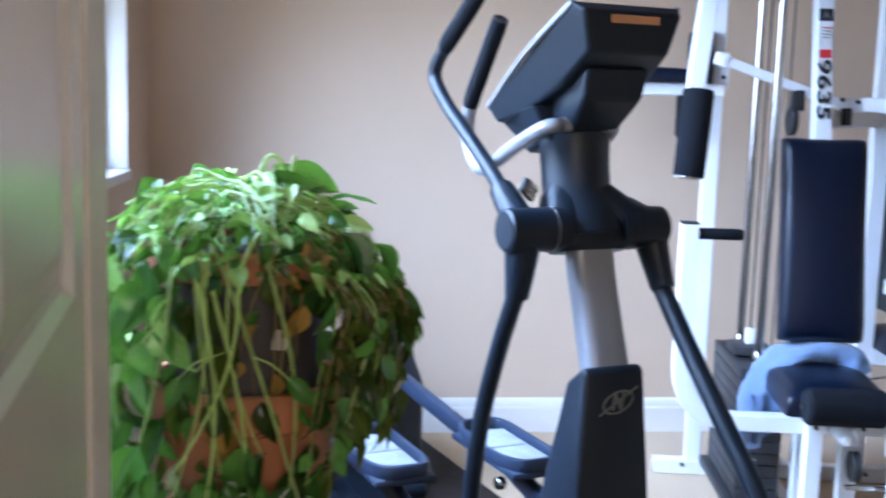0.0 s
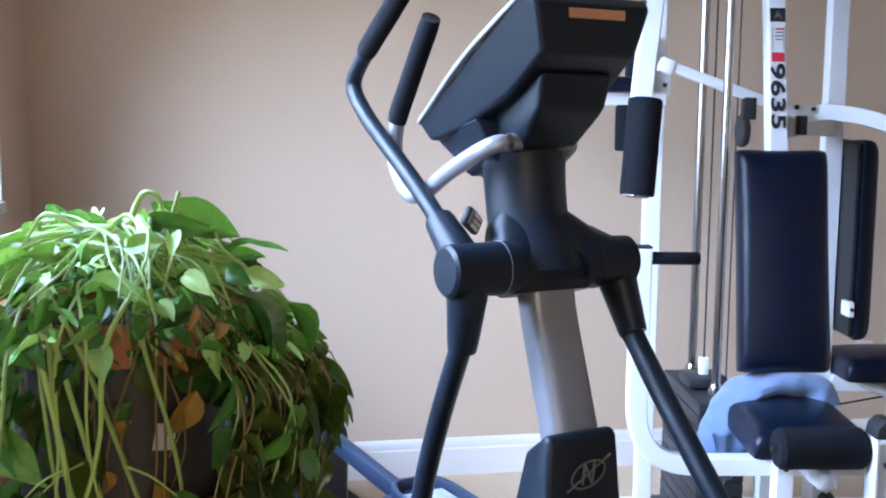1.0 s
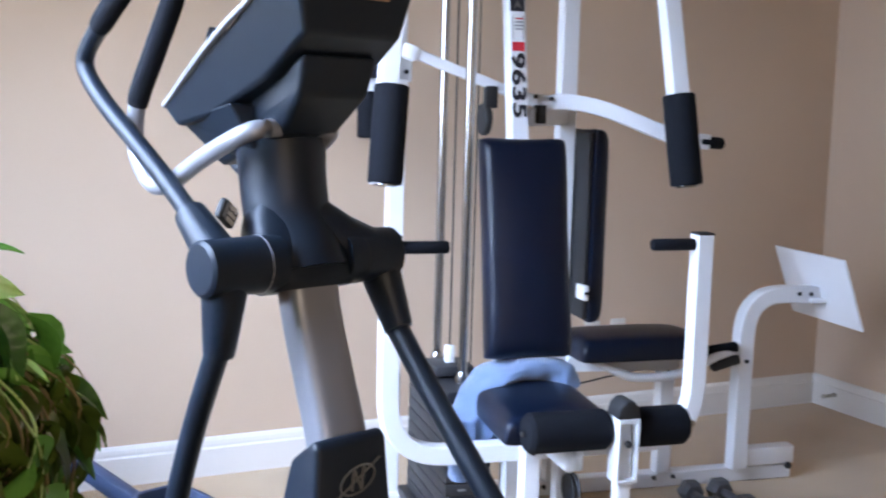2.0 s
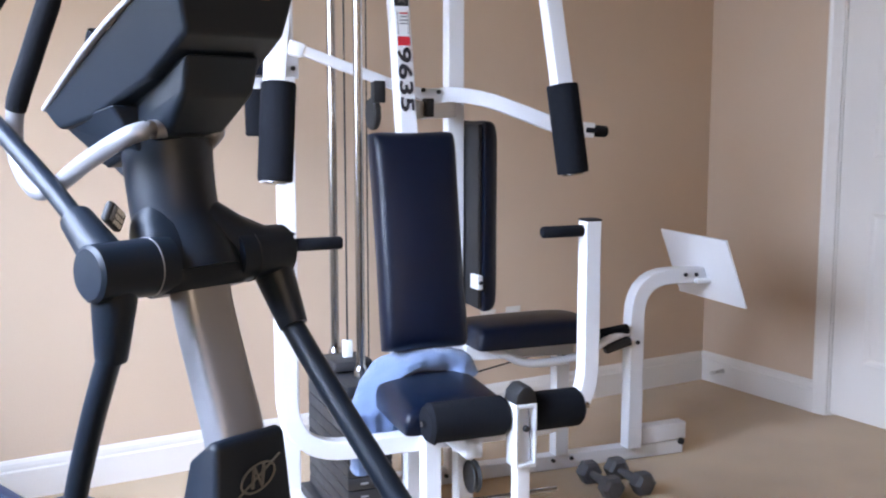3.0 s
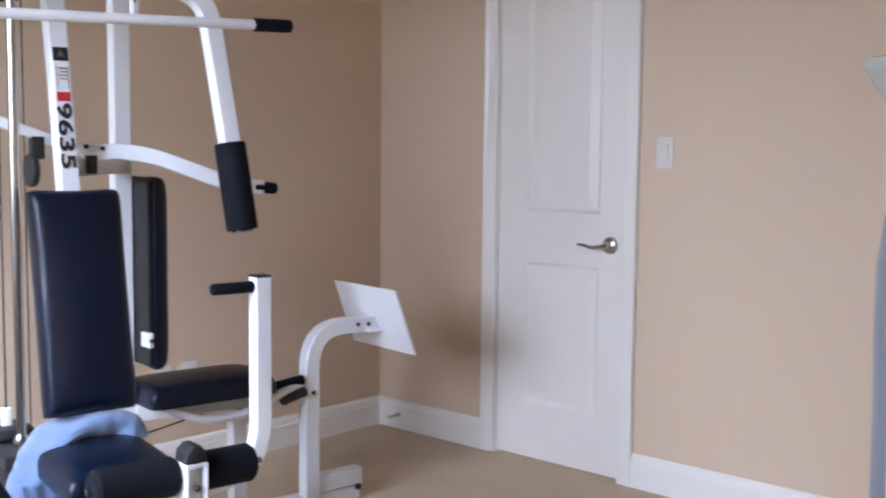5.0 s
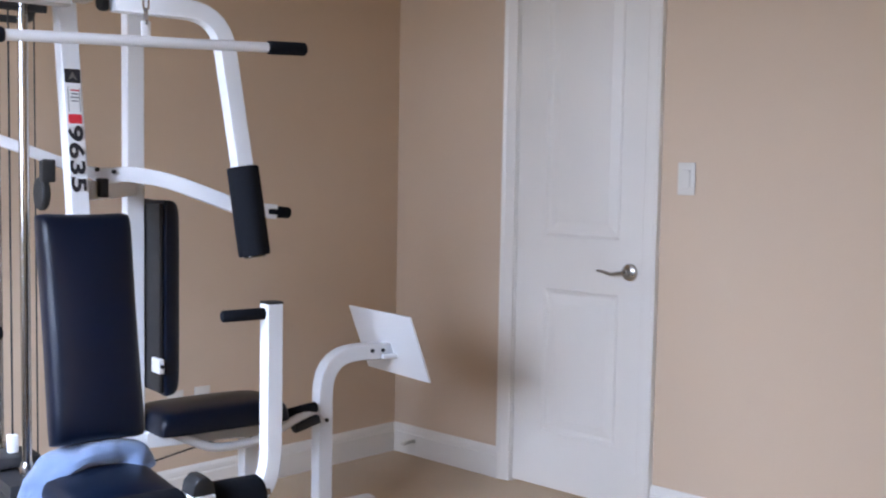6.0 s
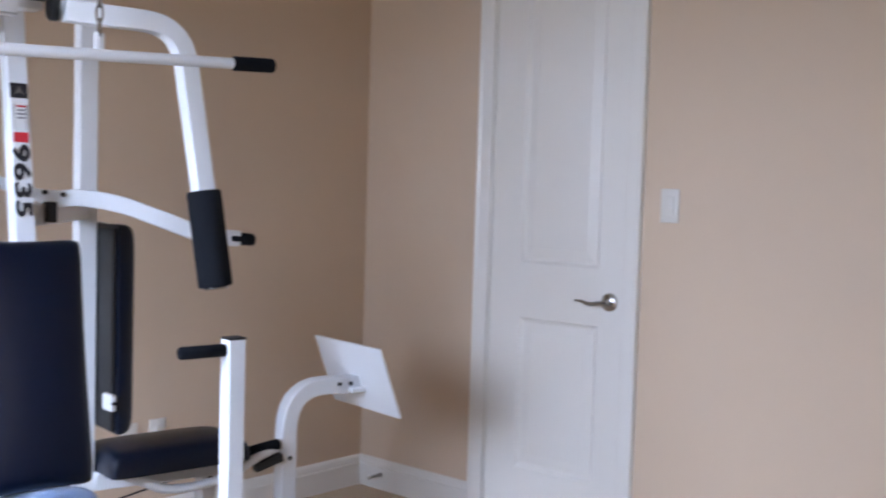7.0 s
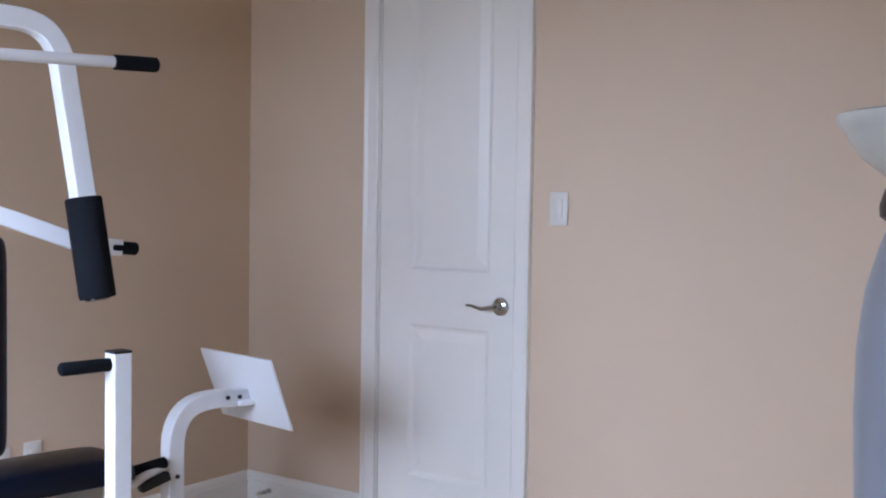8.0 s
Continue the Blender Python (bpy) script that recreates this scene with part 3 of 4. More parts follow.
# weight stack, guide rods and cable
stack = part("stack_base", rbox((0.17, 0.46, 0.03), (-0.108, 0.175, 0.066), 0.004), STACK, gym)
for k in range(11):
    part("weight_plate", rbox((0.128, 0.40, 0.0345), (-0.108, 0.175, 0.101 + 0.0365 * k), 0.004), STACK, gym)
part("selector_head", rbox((0.115, 0.12, 0.03), (-0.108, 0.175, 0.503), 0.008), STACK, gym)
for k in range(11):
    part("weight_tag", rbox((0.022, 0.002, 0.006), (-0.125, -0.0255, 0.101 + 0.0365 * k), 0.001, 1), LABELG, gym)
for v in (0.30, 0.05):
    part("guide_rod", rod((-0.108, v, 0.08), (-0.108, v, 1.72), 0.0125, 16), CHROME, gym, "chromed guide rod")
    part("collar", lathe([(0.013, 0), (0.020, 0), (0.020, 0.02), (0.014, 0.034), (0.0128, 0.034)], 16, pose(-0.108, v, 0.486)), CHROME, gym)
    part("rod_bolt", rod((-0.165, v, 1.67), (-0.05, v, 1.67), 0.010, 8), RUBBER, gym)
part("cable", rod((-0.108, 0.175, 0.51), (-0.108, 0.175, 1.90), 0.0026, 8), RUBBER, gym)
part("cable_clevis", rbox((0.026, 0.022, 0.05), (-0.108, 0.175, 0.541), 0.003), LABELW, gym)
part("cable", rod((-0.02, 0.25, 0.45), (-0.02, 0.25, 1.92), 0.0022, 8), RUBBER, gym)
part("cable_clevis", rbox((0.03, 0.026, 0.07), (-0.015, 0.02, 0.53), 0.003), LABELW, gym)
part("pulley", rod((-0.03, 0.13, 1.205), (-0.05, 0.13, 1.205), 0.045, 22, 0.005), RUBBER, gym)
part("pulley_bracket", rbox((0.035, 0.03, 0.06), (-0.035, 0.10, 1.265), 0.004), RUBBER, gym)
part("pulley", rod((-0.09, 0.10, 1.68), (-0.07, 0.10, 1.68), 0.040, 20, 0.005), RUBBER, gym)
part("latch", rbox((0.02, 0.045, 0.05), (0.095, 0.06, 1.222), 0.003), RUBBER, gym)
part("cable_stop", rod((-0.19, 0.30, 1.575), (-0.19, 0.30, 1.62), 0.013, 12), RUBBER, gym)

# row bar behind the front upright
bar_pts = smooth_path([(-0.27, 0.10, 1.381), (-0.10, 0.10, 1.322), (0.09, 0.09, 1.258), (0.17, 0.06, 1.258), (0.26, 0.03, 1.243), (0.36, 0.01, 1.208), (0.47, 0.0, 1.170), (0.575, 0.0, 1.157)], 5)
row = part("row_bar", sweep(bar_pts, square(0.03, 0.042, 0.005), (0, 0, 1), [0.66] * 10 + [0.82] + [1.0] * (len(bar_pts) - 11)), WHITE, gym)
part("side_grip", rod((0.545, 0.0, 1.159), (0.622, 0.0, 1.153), 0.017, 14, 0.004), FOAM, row, "black rubber hand grip")
part("bar_collar", rbox((0.04, 0.030, 0.038), (-0.262, 0.10, 1.376), 0.004, 2, pose(0, 0, 0, 0, 19, 0)), WHITE, row)
bolts([(0.085, 0.068, 1.270), (0.125, 0.055, 1.265)], (0, 1, 0), row, 0.006)

# lat bar on its chain
BARV = -0.38
lat = part("lat_bar", rod((-0.39, BARV, 1.546), (0.447, BARV, 1.578), 0.0125, 16), WHITE, gym)
part("lat_grip", rod((-0.392, BARV, 1.546), (-0.272, BARV, 1.5505), 0.0165, 16, 0.004), FOAM, lat, "black rubber hand grip")
part("lat_grip", rod((0.344, BARV, 1.574), (0.450, BARV, 1.5782), 0.0165, 16, 0.004), FOAM, lat, "black rubber hand grip")
part("bar_eye", rbox((0.022, 0.006, 0.04), (0.037, BARV, 1.588), 0.002), WHITE, lat)
for k in range(9):
    z = 1.618 + 0.030 * k
    ring = [(0.037 + (0.007 * math.cos(a) if k % 2 else 0), BARV + (0 if k % 2 else 0.007 * math.cos(a)), z + 0.018 * math.sin(a)) for a in [2 * math.pi * i / 12 for i in range(13)]]
    part("chain_link", sweep(ring, circle(0.0025, 6), (0.2, 1, 0) if k % 2 else (1, 0.2, 0)), CHROME, lat)
part("pulley", rod((0.022, BARV, 1.915), (0.052, BARV, 1.915), 0.045, 20, 0.005), RUBBER, gym)

# side station: raised arm with pads
tube("dip_arm", [(-0.19, 0.415, 1.292), (-0.74, 0.415, 1.292)], 0.04, 0.04, up=(0, 0, 1))
part("arm_pad", cushion(0.42, 0.12, 0.045, pose(-0.45, 0.415, 1.318, -90)), VINYL, gym, "navy-black vinyl arm pad")
part("side_pad", cushion(0.10, 0.17, 0.04, pose(-0.255, 0.43, 1.395, 0, 0, -60)), VINYL, gym, "navy-black vinyl side pad")
part("side_grip", rod((-0.726, 0.415, 1.30), (-0.726, 0.415, 1.435), 0.017, 14, 0.004), FOAM, gym, "black rubber hand grip")
part("side_grip", rod((-0.305, 0.40, 1.275), (-0.305, 0.40, 1.14), 0.033, 16, 0.006), FOAM, gym, "black foam hand grip")

# leg press: backrest, seat, frame, footplate
part("leg_press_back_pad", cushion(0.24, 0.60, 0.058, pose(0.376, 0.41, 0.885, 0, 0, 90), 20, 32, 0.25, 0.35, 0.035), VINYL, gym, "navy-black vinyl leg press back pad")
part("pad_board", rbox((0.014, 0.21, 0.57), (0.362, 0.41, 0.885), 0.003), RUBBER, gym)
part("pad_bracket", rbox((0.018, 0.06, 0.045), (0.353, 0.31, 0.685), 0.003), LABELW, gym)
bolts([(0.353, 0.278, 0.685)], (0, 1, 0), gym, 0.006)
part("leg_press_seat", cushion(0.25, 0.44, 0.078, pose(0.575, 0.41, 0.470, -90, 0, 90)), VINYL, gym, "navy-black vinyl leg press seat")
tube("seat_tube", [(0.35, 0.41, 0.440), (0.74, 0.41, 0.428)], 0.05, 0.05, up=(0, 0, 1))
tube("seat_leg", [(0.715, 0.43, 0.052), (0.715, 0.43, 0.42)])
bolts([(0.68, 0.402, 0.038), (0.75, 0.402, 0.038)], (0, 1, 0), gym)
bolts([(0.715, 0.402, 0.40)], (0, 1, 0), gym)
part("link_tube", sweep(smooth_path([(0.40, 0.33, 0.47), (0.47, 0.33, 0.435), (0.54, 0.33, 0.405), (0.64, 0.33, 0.40), (0.74, 0.33, 0.415), (0.86, 0.36, 0.45), (0.95, 0.385, 0.465)], 5), circle(0.014, 12), (0, 1, 0)), WHITE, gym)
part("cable", rod((0.33, 0.40, 0.36), (0.95, 0.41, 0.47), 0.003, 8), RUBBER, gym)
part("latch", rod((0.83, 0.38, 0.462), (0.945, 0.38, 0.475), 0.019, 14, 0.004), FOAM, gym)
part("latch", rbox((0.10, 0.03, 0.028), (0.90, 0.37, 0.425), 0.004, 2, pose(0, 0, 0, 0, -14, 0)), RUBBER, gym)
tube("leg_press_post", [(0.985, 0.405, 0.052), (0.985, 0.405, 0.648), (1.27, 0.405, 0.640)], 0.055, 0.055, 0.17)
tube("base_block", [(1.01, 0.42, 0.085), (1.205, 0.425, 0.085)], 0.052, 0.062, up=(0, 0, 1))
bolts([(1.185, 0.395, 0.048)], (0, 1, 0), gym, 0.012)
bolts([(1.17, 0.376, 0.648), (1.215, 0.376, 0.646), (0.985, 0.376, 0.425)], (0, 1, 0), gym, 0.007)
plate = rbox((0.008, 0.386, 0.252), (0, 0, 0), 0.003, 2)
bmesh.ops.transform(plate, matrix=pose(1.252, 0.395, 0.667, 0, -21, 0), verts=plate.verts)
part("footplate", plate, WHITE, gym, "white steel footplate")
part("plate_bracket", rbox((0.06, 0.07, 0.016), (1.238, 0.395, 0.624), 0.003), WHITE, gym)

# ---- towel on the seat ----
def towel():
    """A thick bunched roll arching over the back of the seat, and a crumpled sheet hanging at its side."""
    bm = bmesh.new()
    path = smooth_path([(-0.178, -0.165, 0.30), (-0.174, -0.155, 0.37), (-0.158, -0.142, 0.44), (-0.112, -0.128, 0.515), (-0.040, -0.122, 0.556), (0.04, -0.125, 0.566), (0.10, -0.132, 0.550), (0.122, -0.142, 0.512)], 7)
    n, rings = 22, []
    for i, p in enumerate(path):
        s = i / (len(path) - 1)
        t = (path[min(i + 1, len(path) - 1)] - path[max(i - 1, 0)]).normalized()
        side = Vector((0, 1, 0))
        out = t.cross(side)
        r = 0.036 * (0.55 + 0.6 * math.sin(math.pi * min(1, 0.18 + 0.72 * s)))
        ring = []
        for k in range(n):
            a = 2 * math.pi * k / n
            q = p + side * math.cos(a) * r * 1.35 + out * math.sin(a) * r
            fold = noise.noise(q * 24) * 0.010 + 0.006 * math.sin(3 * a + 9 * s) + noise.noise(q * 60) * 0.003
            ring.append(bm.verts.new(q + (side * math.cos(a) + out * math.sin(a)) * fold))
        rings.append(ring)
    for a, b in zip(rings, rings[1:]):
        for k in range(n):
            bm.faces.new((a[k - 1], a[k], b[k], b[k - 1]))
    bm.faces.new(rings[0])
    bm.faces.new(rings[-1])
    nu, nv, grid = 24, 26, []
    for i in range(nu + 1):
        a = i / nu
        row_ = []
        for j in range(nv + 1):
            b = j / nv
            u = -0.186 + 0.165 * b * (1 - 0.55 * max(0.0, a - 0.35)) + 0.01 * math.sin(6 * a)
            v = -0.198 - 0.014 * math.sin(3.0 * a)
            z = 0.452 - (0.150 - 0.075 * b) * a
            w = noise.noise(Vector((u * 22, z * 15, 3.1))) * 0.010 + 0.005 * math.sin(24 * b + 5 * a)
            row_.append(bm.verts.new((u, v + w, z + 0.3 * w)))
        grid.append(row_)
    sheet = []
    for i in range(nu):
        for j in range(nv):
            sheet.append(bm.faces.new((grid[i][j], grid[i + 1][j], grid[i + 1][j + 1], grid[i][j + 1])))
    bmesh.ops.solidify(bm, geom=sheet, thickness=0.006)
    return bm


tw = part("towel", towel(), TOWELM)
placed(tw, pose(1.33, 3.145, 0, 0, 0, -9))
tagged(tw, "crumpled light blue cotton towel draped over the gym seat", "towel")


# ---- hexagonal dumbbells on the carpet ----
def dumbbell(m, label):
    ob = thing("dumbbell", m, label, "dumbbell", "dumbbells on the carpet")
    part("bar", sweep([(0, -0.075, 0), (0, -0.03, 0), (0, 0, 0), (0, 0.03, 0), (0, 0.075, 0)], circle(0.013, 12), (0, 0, 1), [0.9, 1.0, 1.2, 1.0, 0.9]), IRON, ob)
    for s in (-1, 1):
        prof = [(0.040 * math.cos(radians(60 * k)), 0.040 * math.sin(radians(60 * k))) for k in range(6)]
        part("hex_head", sweep([(0, s * 0.050, 0), (0, s * 0.060, 0), (0, s * 0.095, 0), (0, s * 0.108, 0)], prof, (0, 0, 1), [0.72, 1, 1, 0.7]), IRON, ob)
    return ob


dumbbell(pose(2.085, 3.215, 0.036, 0, 0, -12), "grey cast-iron hex dumbbell lying on the carpet")
dumbbell(pose(2.190, 3.195, 0.036, 0, 0, -8), "grey cast-iron hex dumbbell beside its twin")

# ---- elliptical trainer: local x across, local -y forward ----
ell = thing("elliptical_trainer", pose(0.43, 2.07, 0, 0, 0, 18), "charcoal and silver elliptical trainer with blue-grey pedal rails", "exercise machine")
HZ = 1.01
HY = 0.04
# mast and shroud
part("mast", sweep(smooth_path([(0, 0.045, 1.02), (0, 0.03, 0.94), (0, -0.006, 0.84), (0, -0.040, 0.74), (0, -0.050, 0.62), (0, -0.050, 0.45)], 6), rounded(0.056, 0.086), (1, 0, 0)), SILVER, ell, "silver painted mast")


def shroud():
    pts = []
    for s in (-1, 1):
        for y, z in ((-0.082, 0.772), (-0.020, 0.742), (-0.120, 0.10), (0.13, 0.10), (-0.102, 0.45), (0.02, 0.45), (-0.068, 0.780)):
            w = 0.060 + 0.048 * max(0, (0.78 - z) / 0.68)
            pts.append((s * w - 0.008, y, z))
    return soften(hull(pts), 0.008, 3)


part("shroud", shroud(), PLASTIC, ell, "black plastic front shroud")
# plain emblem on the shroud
SH = pose(-0.002, -0.0865, 0.716, 88.5, 0, 0)
ringpts = [(0.030 * math.cos(a), 0.019 * math.sin(a) + 0.006 * math.cos(a), 0.0) for a in [2 * math.pi * k / 32 for k in range(33)]]
emblem = sweep([SH @ Vector(p) for p in ringpts], circle(0.0017, 6), (0, 1, 0))
for a, b, r in (((-0.038, -0.022), (0.040, 0.026), 0.0016), ((-0.011, -0.014), (-0.006, 0.016), 0.0026), ((-0.006, 0.016), (0.006, -0.014), 0.0022), ((0.006, -0.014), (0.011, 0.017), 0.0026)):
    rod(SH @ Vector((*a, 0)), SH @ Vector((*b, 0)), r, 6, 0, emblem)
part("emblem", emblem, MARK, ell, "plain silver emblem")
part("front_foot", rod((-0.24, -0.10, 0.045), (0.24, -0.10, 0.045), 0.032, 18, 0.008), PLASTIC, ell)
part("center_rail", rbox((0.09, 1.36, 0.075), (0, 0.72, 0.085), 0.01), PLASTIC, ell)
part("rear_foot", rod((-0.24, 1.30, 0.043), (0.24, 1.30, 0.043), 0.030, 18, 0.008), PLASTIC, ell)


def drive_housing():
    pts = [(0.06 + s * w, y, z) for s in (-1, 1) for w, y, z in ((0.20, 1.36, 0.012), (0.20, 1.36, 0.36), (0.18, 1.42, 0.46), (0.18, 1.66, 0.46), (0.20, 1.78, 0.36), (0.20, 1.78, 0.012))]
    return soften(hull(pts), 0.02, 3)


part("drive_housing", drive_housing(), RUBBER, ell, "black plastic drive housing")

# neck and hub
part("neck", sweep(smooth_path([(0, 0.050, 0.99), (0, 0.058, 1.01), (0, 0.086, 1.06), (0, 0.100, 1.12), (0, 0.106, 1.185), (0, 0.100, 1.235)], 4),
     circle(0.060, 26, 1.12), (1, 0, 0), [1.06, 1.05, 1.04, 1.03, 1.02, 1.01, 1.0, 0.99, 0.985, 0.98, 0.98, 0.98, 0.985, 0.99, 1.0, 1.01, 1.02, 1.03, 1.03, 1.03, 1.02]), PLASTIC, ell)
part("seam_ring", sweep([(0, 0.0860, 1.058), (0, 0.0870, 1.061)], circle(0.0598, 26, 1.12), (1, 0, 0)), RUBBER, ell)
part("hub_housing", sweep(smooth_path([(0, 0.042, 0.966), (0, 0.047, 0.984), (0, 0.056, 1.015), (0, 0.078, 1.055), (0, 0.088, 1.085)], 4), rounded(0.092, 0.172, 40, 0.7), (1, 0, 0), [0.84, 0.91, 0.96, 0.99, 1.0, 1.0, 1.0, 1.0, 1.0, 0.99, 0.97, 0.95, 0.92, 0.88, 0.84, 0.79, 0.74]), PLASTIC, ell)
for s in (-1, 1):
    e = 0.178 if s < 0 else 0.160
    part("hub", lathe([(0.001, e), (0.034, e - 0.001), (0.0395, e - 0.006), (0.0405, 0.105), (0.041, 0.098), (0.041, 0.055), (0.001, 0.055)][::-1], 28, pose(0, HY, HZ, 0, 90 * s, 0)), PLASTIC, ell, "round charcoal pivot hub")
    part("hub_ring", lathe([(0.0405, 0.084), (0.0420, 0.084), (0.0420, 0.0855), (0.0405, 0.0855)], 28, pose(0, HY, HZ, 0, 90 * s, 0), None, True), SILVER if s < 0 else RUBBER, ell)

part("hub_shoulder", sweep(smooth_path([(0.010, 0.078, 1.062), (0.045, 0.064, 1.042), (0.080, 0.050, 1.022), (0.112, HY, HZ + 0.002)], 4), circle(0.044, 22), (0, 0.3, 1), [1.05, 1.08, 1.08, 1.06, 1.04, 1.02, 1.0, 0.97, 0.95, 0.93, 0.92, 0.90, 0.88]), PLASTIC, ell)


def arm_set(c, upper, lower, cone_u, cone_l):
    a = part("swing_arm", sweep(smooth_path(upper, 6), circle(0.0145, 16), (1, 0, 0)), PLASTIC, ell, "charcoal swinging handle arm")
    n = smooth_path(upper, 6)
    g = n[int(len(n) * 0.62):]
    part("foam_grip", sweep(g, circle(0.0180, 16), (1, 0, 0), [0.92] + [1] * (len(g) - 2) + [0.9]), FOAM, a, "black foam grip")
    part("upper_socket", sweep(cone_u, circle(0.030, 18), (1, 0, 0), [1.05, 1.0, 0.80, 0.76]), PLASTIC, a)
    part("lower_socket", sweep(cone_l, circle(0.031, 18), (1, 0, 0), [1.02, 1.0, 0.74, 0.70]), PLASTIC, a)
    part("lower_tube", sweep(smooth_path(lower, 6), circle(0.0175, 16), (1, 0, 0)), PLASTIC, a)
    return a


C = 0.137
arm_set(-C, [(-C, 0.11, 1.062), (-C, 0.20, 1.12), (-C, 0.29, 1.172), (-C, 0.40, 1.236), (-C, 0.452, 1.29), (-C, 0.40, 1.343), (-C, 0.31, 1.402), (-C, 0.22, 1.462), (-C, 0.16, 1.50)],
        [(-C, 0.054, 0.90), (-C, 0.122, 0.765), (-C, 0.180, 0.62), (-C, 0.214, 0.46), (-C, 0.222, 0.36)],
        [(-C, HY, HZ), (-C, 0.065, 1.028), (-C, 0.125, 1.072), (-C, 0.130, 1.076)],
        [(-C, HY, HZ), (-C, 0.042, 0.97), (-C, 0.054, 0.892), (-C, 0.055, 0.886)])
arm_set(C, [(C, 0.10, 1.03), (C, 0.20, 1.06), (C, 0.34, 1.09), (C, 0.44, 1.13), (C, 0.52, 1.20), (C, 0.535, 1.26), (C, 0.52, 1.31), (C, 0.50, 1.36)],
        [(C, 0.0, 0.905), (C, -0.09, 0.81), (C, -0.205, 0.696), (C, -0.30, 0.60), (C, -0.34, 0.52)],
        [(C, HY, HZ), (C, 0.07, 1.018), (C, 0.125, 1.036), (C, 0.13, 1.038)],
        [(C, HY, HZ), (C, 0.035, 0.975), (C, -0.005, 0.905), (C, -0.008, 0.90)])

# stationary handlebar
for s in (-1, 1):
    pts = smooth_path([(s * 0.035, 0.05, 1.20), (s * 0.095, 0.05, 1.192), (s * 0.11, 0.14, 1.153), (s * 0.11, 0.232, 1.112), (s * 0.11, 0.290, 1.107), (s * 0.11, 0.337, 1.155), (s * 0.11, 0.332, 1.225), (s * 0.11, 0.28, 1.30), (s * 0.11, 0.212, 1.39)], 6)
    if s > 0:
        pts = [Vector((p.x * 0.48, 0.05 + (p.y - 0.05) * 0.8, p.z)) for p in pts]
    hb = part("handlebar", sweep(pts, circle(0.0135, 16), (0.97, 0, 0.1)), SILVER, ell, "silver stationary handlebar")
    g = pts[36:]
    part("foam_grip", sweep(g, circle(0.0170, 16), (0.97, 0, 0.1), [0.93] + [1] * (len(g) - 2) + [0.9]), FOAM, hb, "black foam grip")


# console
def console():
    side = [(0.220, 1.226), (0.202, 1.195), (0.13, 1.214), (0.02, 1.265), (-0.062, 1.325), (-0.070, 1.392), (-0.045, 1.408)]
    pts = []
    for s in (-1, 1):
        for k, (y, z) in enumerate(side):
            pts.append((s * (0.2839 * y + 0.3044 * z - 0.3047), y, z))
        pts.append((s * 0.1192, 0.08, 1.318))
    return pts


body = part("console", soften(hull(console()), 0.007, 4, 12), PLASTIC, ell, "charcoal console seen from behind", True)
bez = [(0.120, 0.222, 1.231), (0.118, 0.09, 1.326), (0.100, -0.042, 1.412)]
for s in (-1, 1):
    part("bezel", sweep(smooth_path([(s * (x + 0.006), y - 0.004, z - 0.006) for x, y, z in bez], 5), square(0.011, 0.008, 0.003), (0, -0.5, 0.87)), SILVER, body, "silver bezel edge")
part("display_window", rbox((0.098, 0.003, 0.014), (0.004, -0.0700, 1.380), 0.002, 1, pose(0, 0, 0, -2)), SCREEN, body, "small amber-tinted rear window")
part("console_neck", soften(hull([(s * w, y, z) for s in (-1, 1) for w, y, z in ((0.064, -0.035, 1.30), (0.060, 0.12, 1.25), (0.060, -0.020, 1.245), (0.066, 0.17, 1.20), (0.046, 0.035, 1.190), (0.068, 0.190, 1.165), (0.060, 0.180, 1.138))]), 0.007, 4, 12), PLASTIC, ell, "", True)
part("rest_ledge", soften(hull([(s * w, y, z) for s in (-1, 1) for w, y, z in ((0.105, 0.215, 1.204), (0.105, 0.08, 1.232), (0.062, 0.185, 1.152), (0.062, 0.08, 1.165))]), 0.005, 3, 12), PLASTIC, ell, "", True)


# pedals on their rails
def pedal(c, y, z, slope, rail_end):
    r = part("pedal_rail", sweep([(c, y - 0.42, z - 0.10), (c, y, z - 0.03), rail_end], square(0.032, 0.042, 0.008), (0, 0, 1)), BLUEGREY, ell, "blue-grey pedal rail")
    tray = bmesh.new()
    rbox((0.150, 0.34, 0.018), (c, y, z), 0.008, 2, None, tray)
    rim = [(c + 0.071 * math.copysign(abs(math.cos(a)) ** 0.45, math.cos(a)), y + 0.166 * math.copysign(abs(math.sin(a)) ** 0.6, math.sin(a)), z + 0.016 + 0.008 * abs(math.sin(a))) for a in [2 * math.pi * (k + 0.5) / 40 for k in range(41)]]
    sweep(rim, square(0.014, 0.032, 0.005), (0, 0, 1), None, tray)
    p = part("pedal", tray, BLUEGREY, r, "blue-grey pedal tray")
    for s in (-1, 1):
        part("foot_pad", rbox((0.112, 0.128, 0.010), (c, y + s * 0.067, z + 0.013), 0.005), FOOTPAD, p, "pale worn foot pad")
    return r


pedal(-0.160, 0.66, 0.39, 0, (-0.10, 1.40, 0.30))
pedal(0.150, 0.60, 0.390, 0, (0.060, 1.42, 0.485))
part("crank", rod((-0.15, 1.385, 0.30), (0.12, 1.385, 0.30), 0.02, 14), NICKEL, ell)
part("pivot_bolt", rod((0.095, 0.55, 0.335), (0.117, 0.55, 0.335), 0.016, 14, 0.004), CHROME, ell)

# dark mat under the trainer
mat_ = thing("exercise_mat", pose(0.43, 2.07, 0, 0, 0, 18), "dark brown rubber exercise mat under the elliptical trainer", "mat")
part("mat", rbox((0.94, 2.26, 0.011), (0.0, 0.755, 0.0055), 0.003, 2), MATRUBBER, mat_)

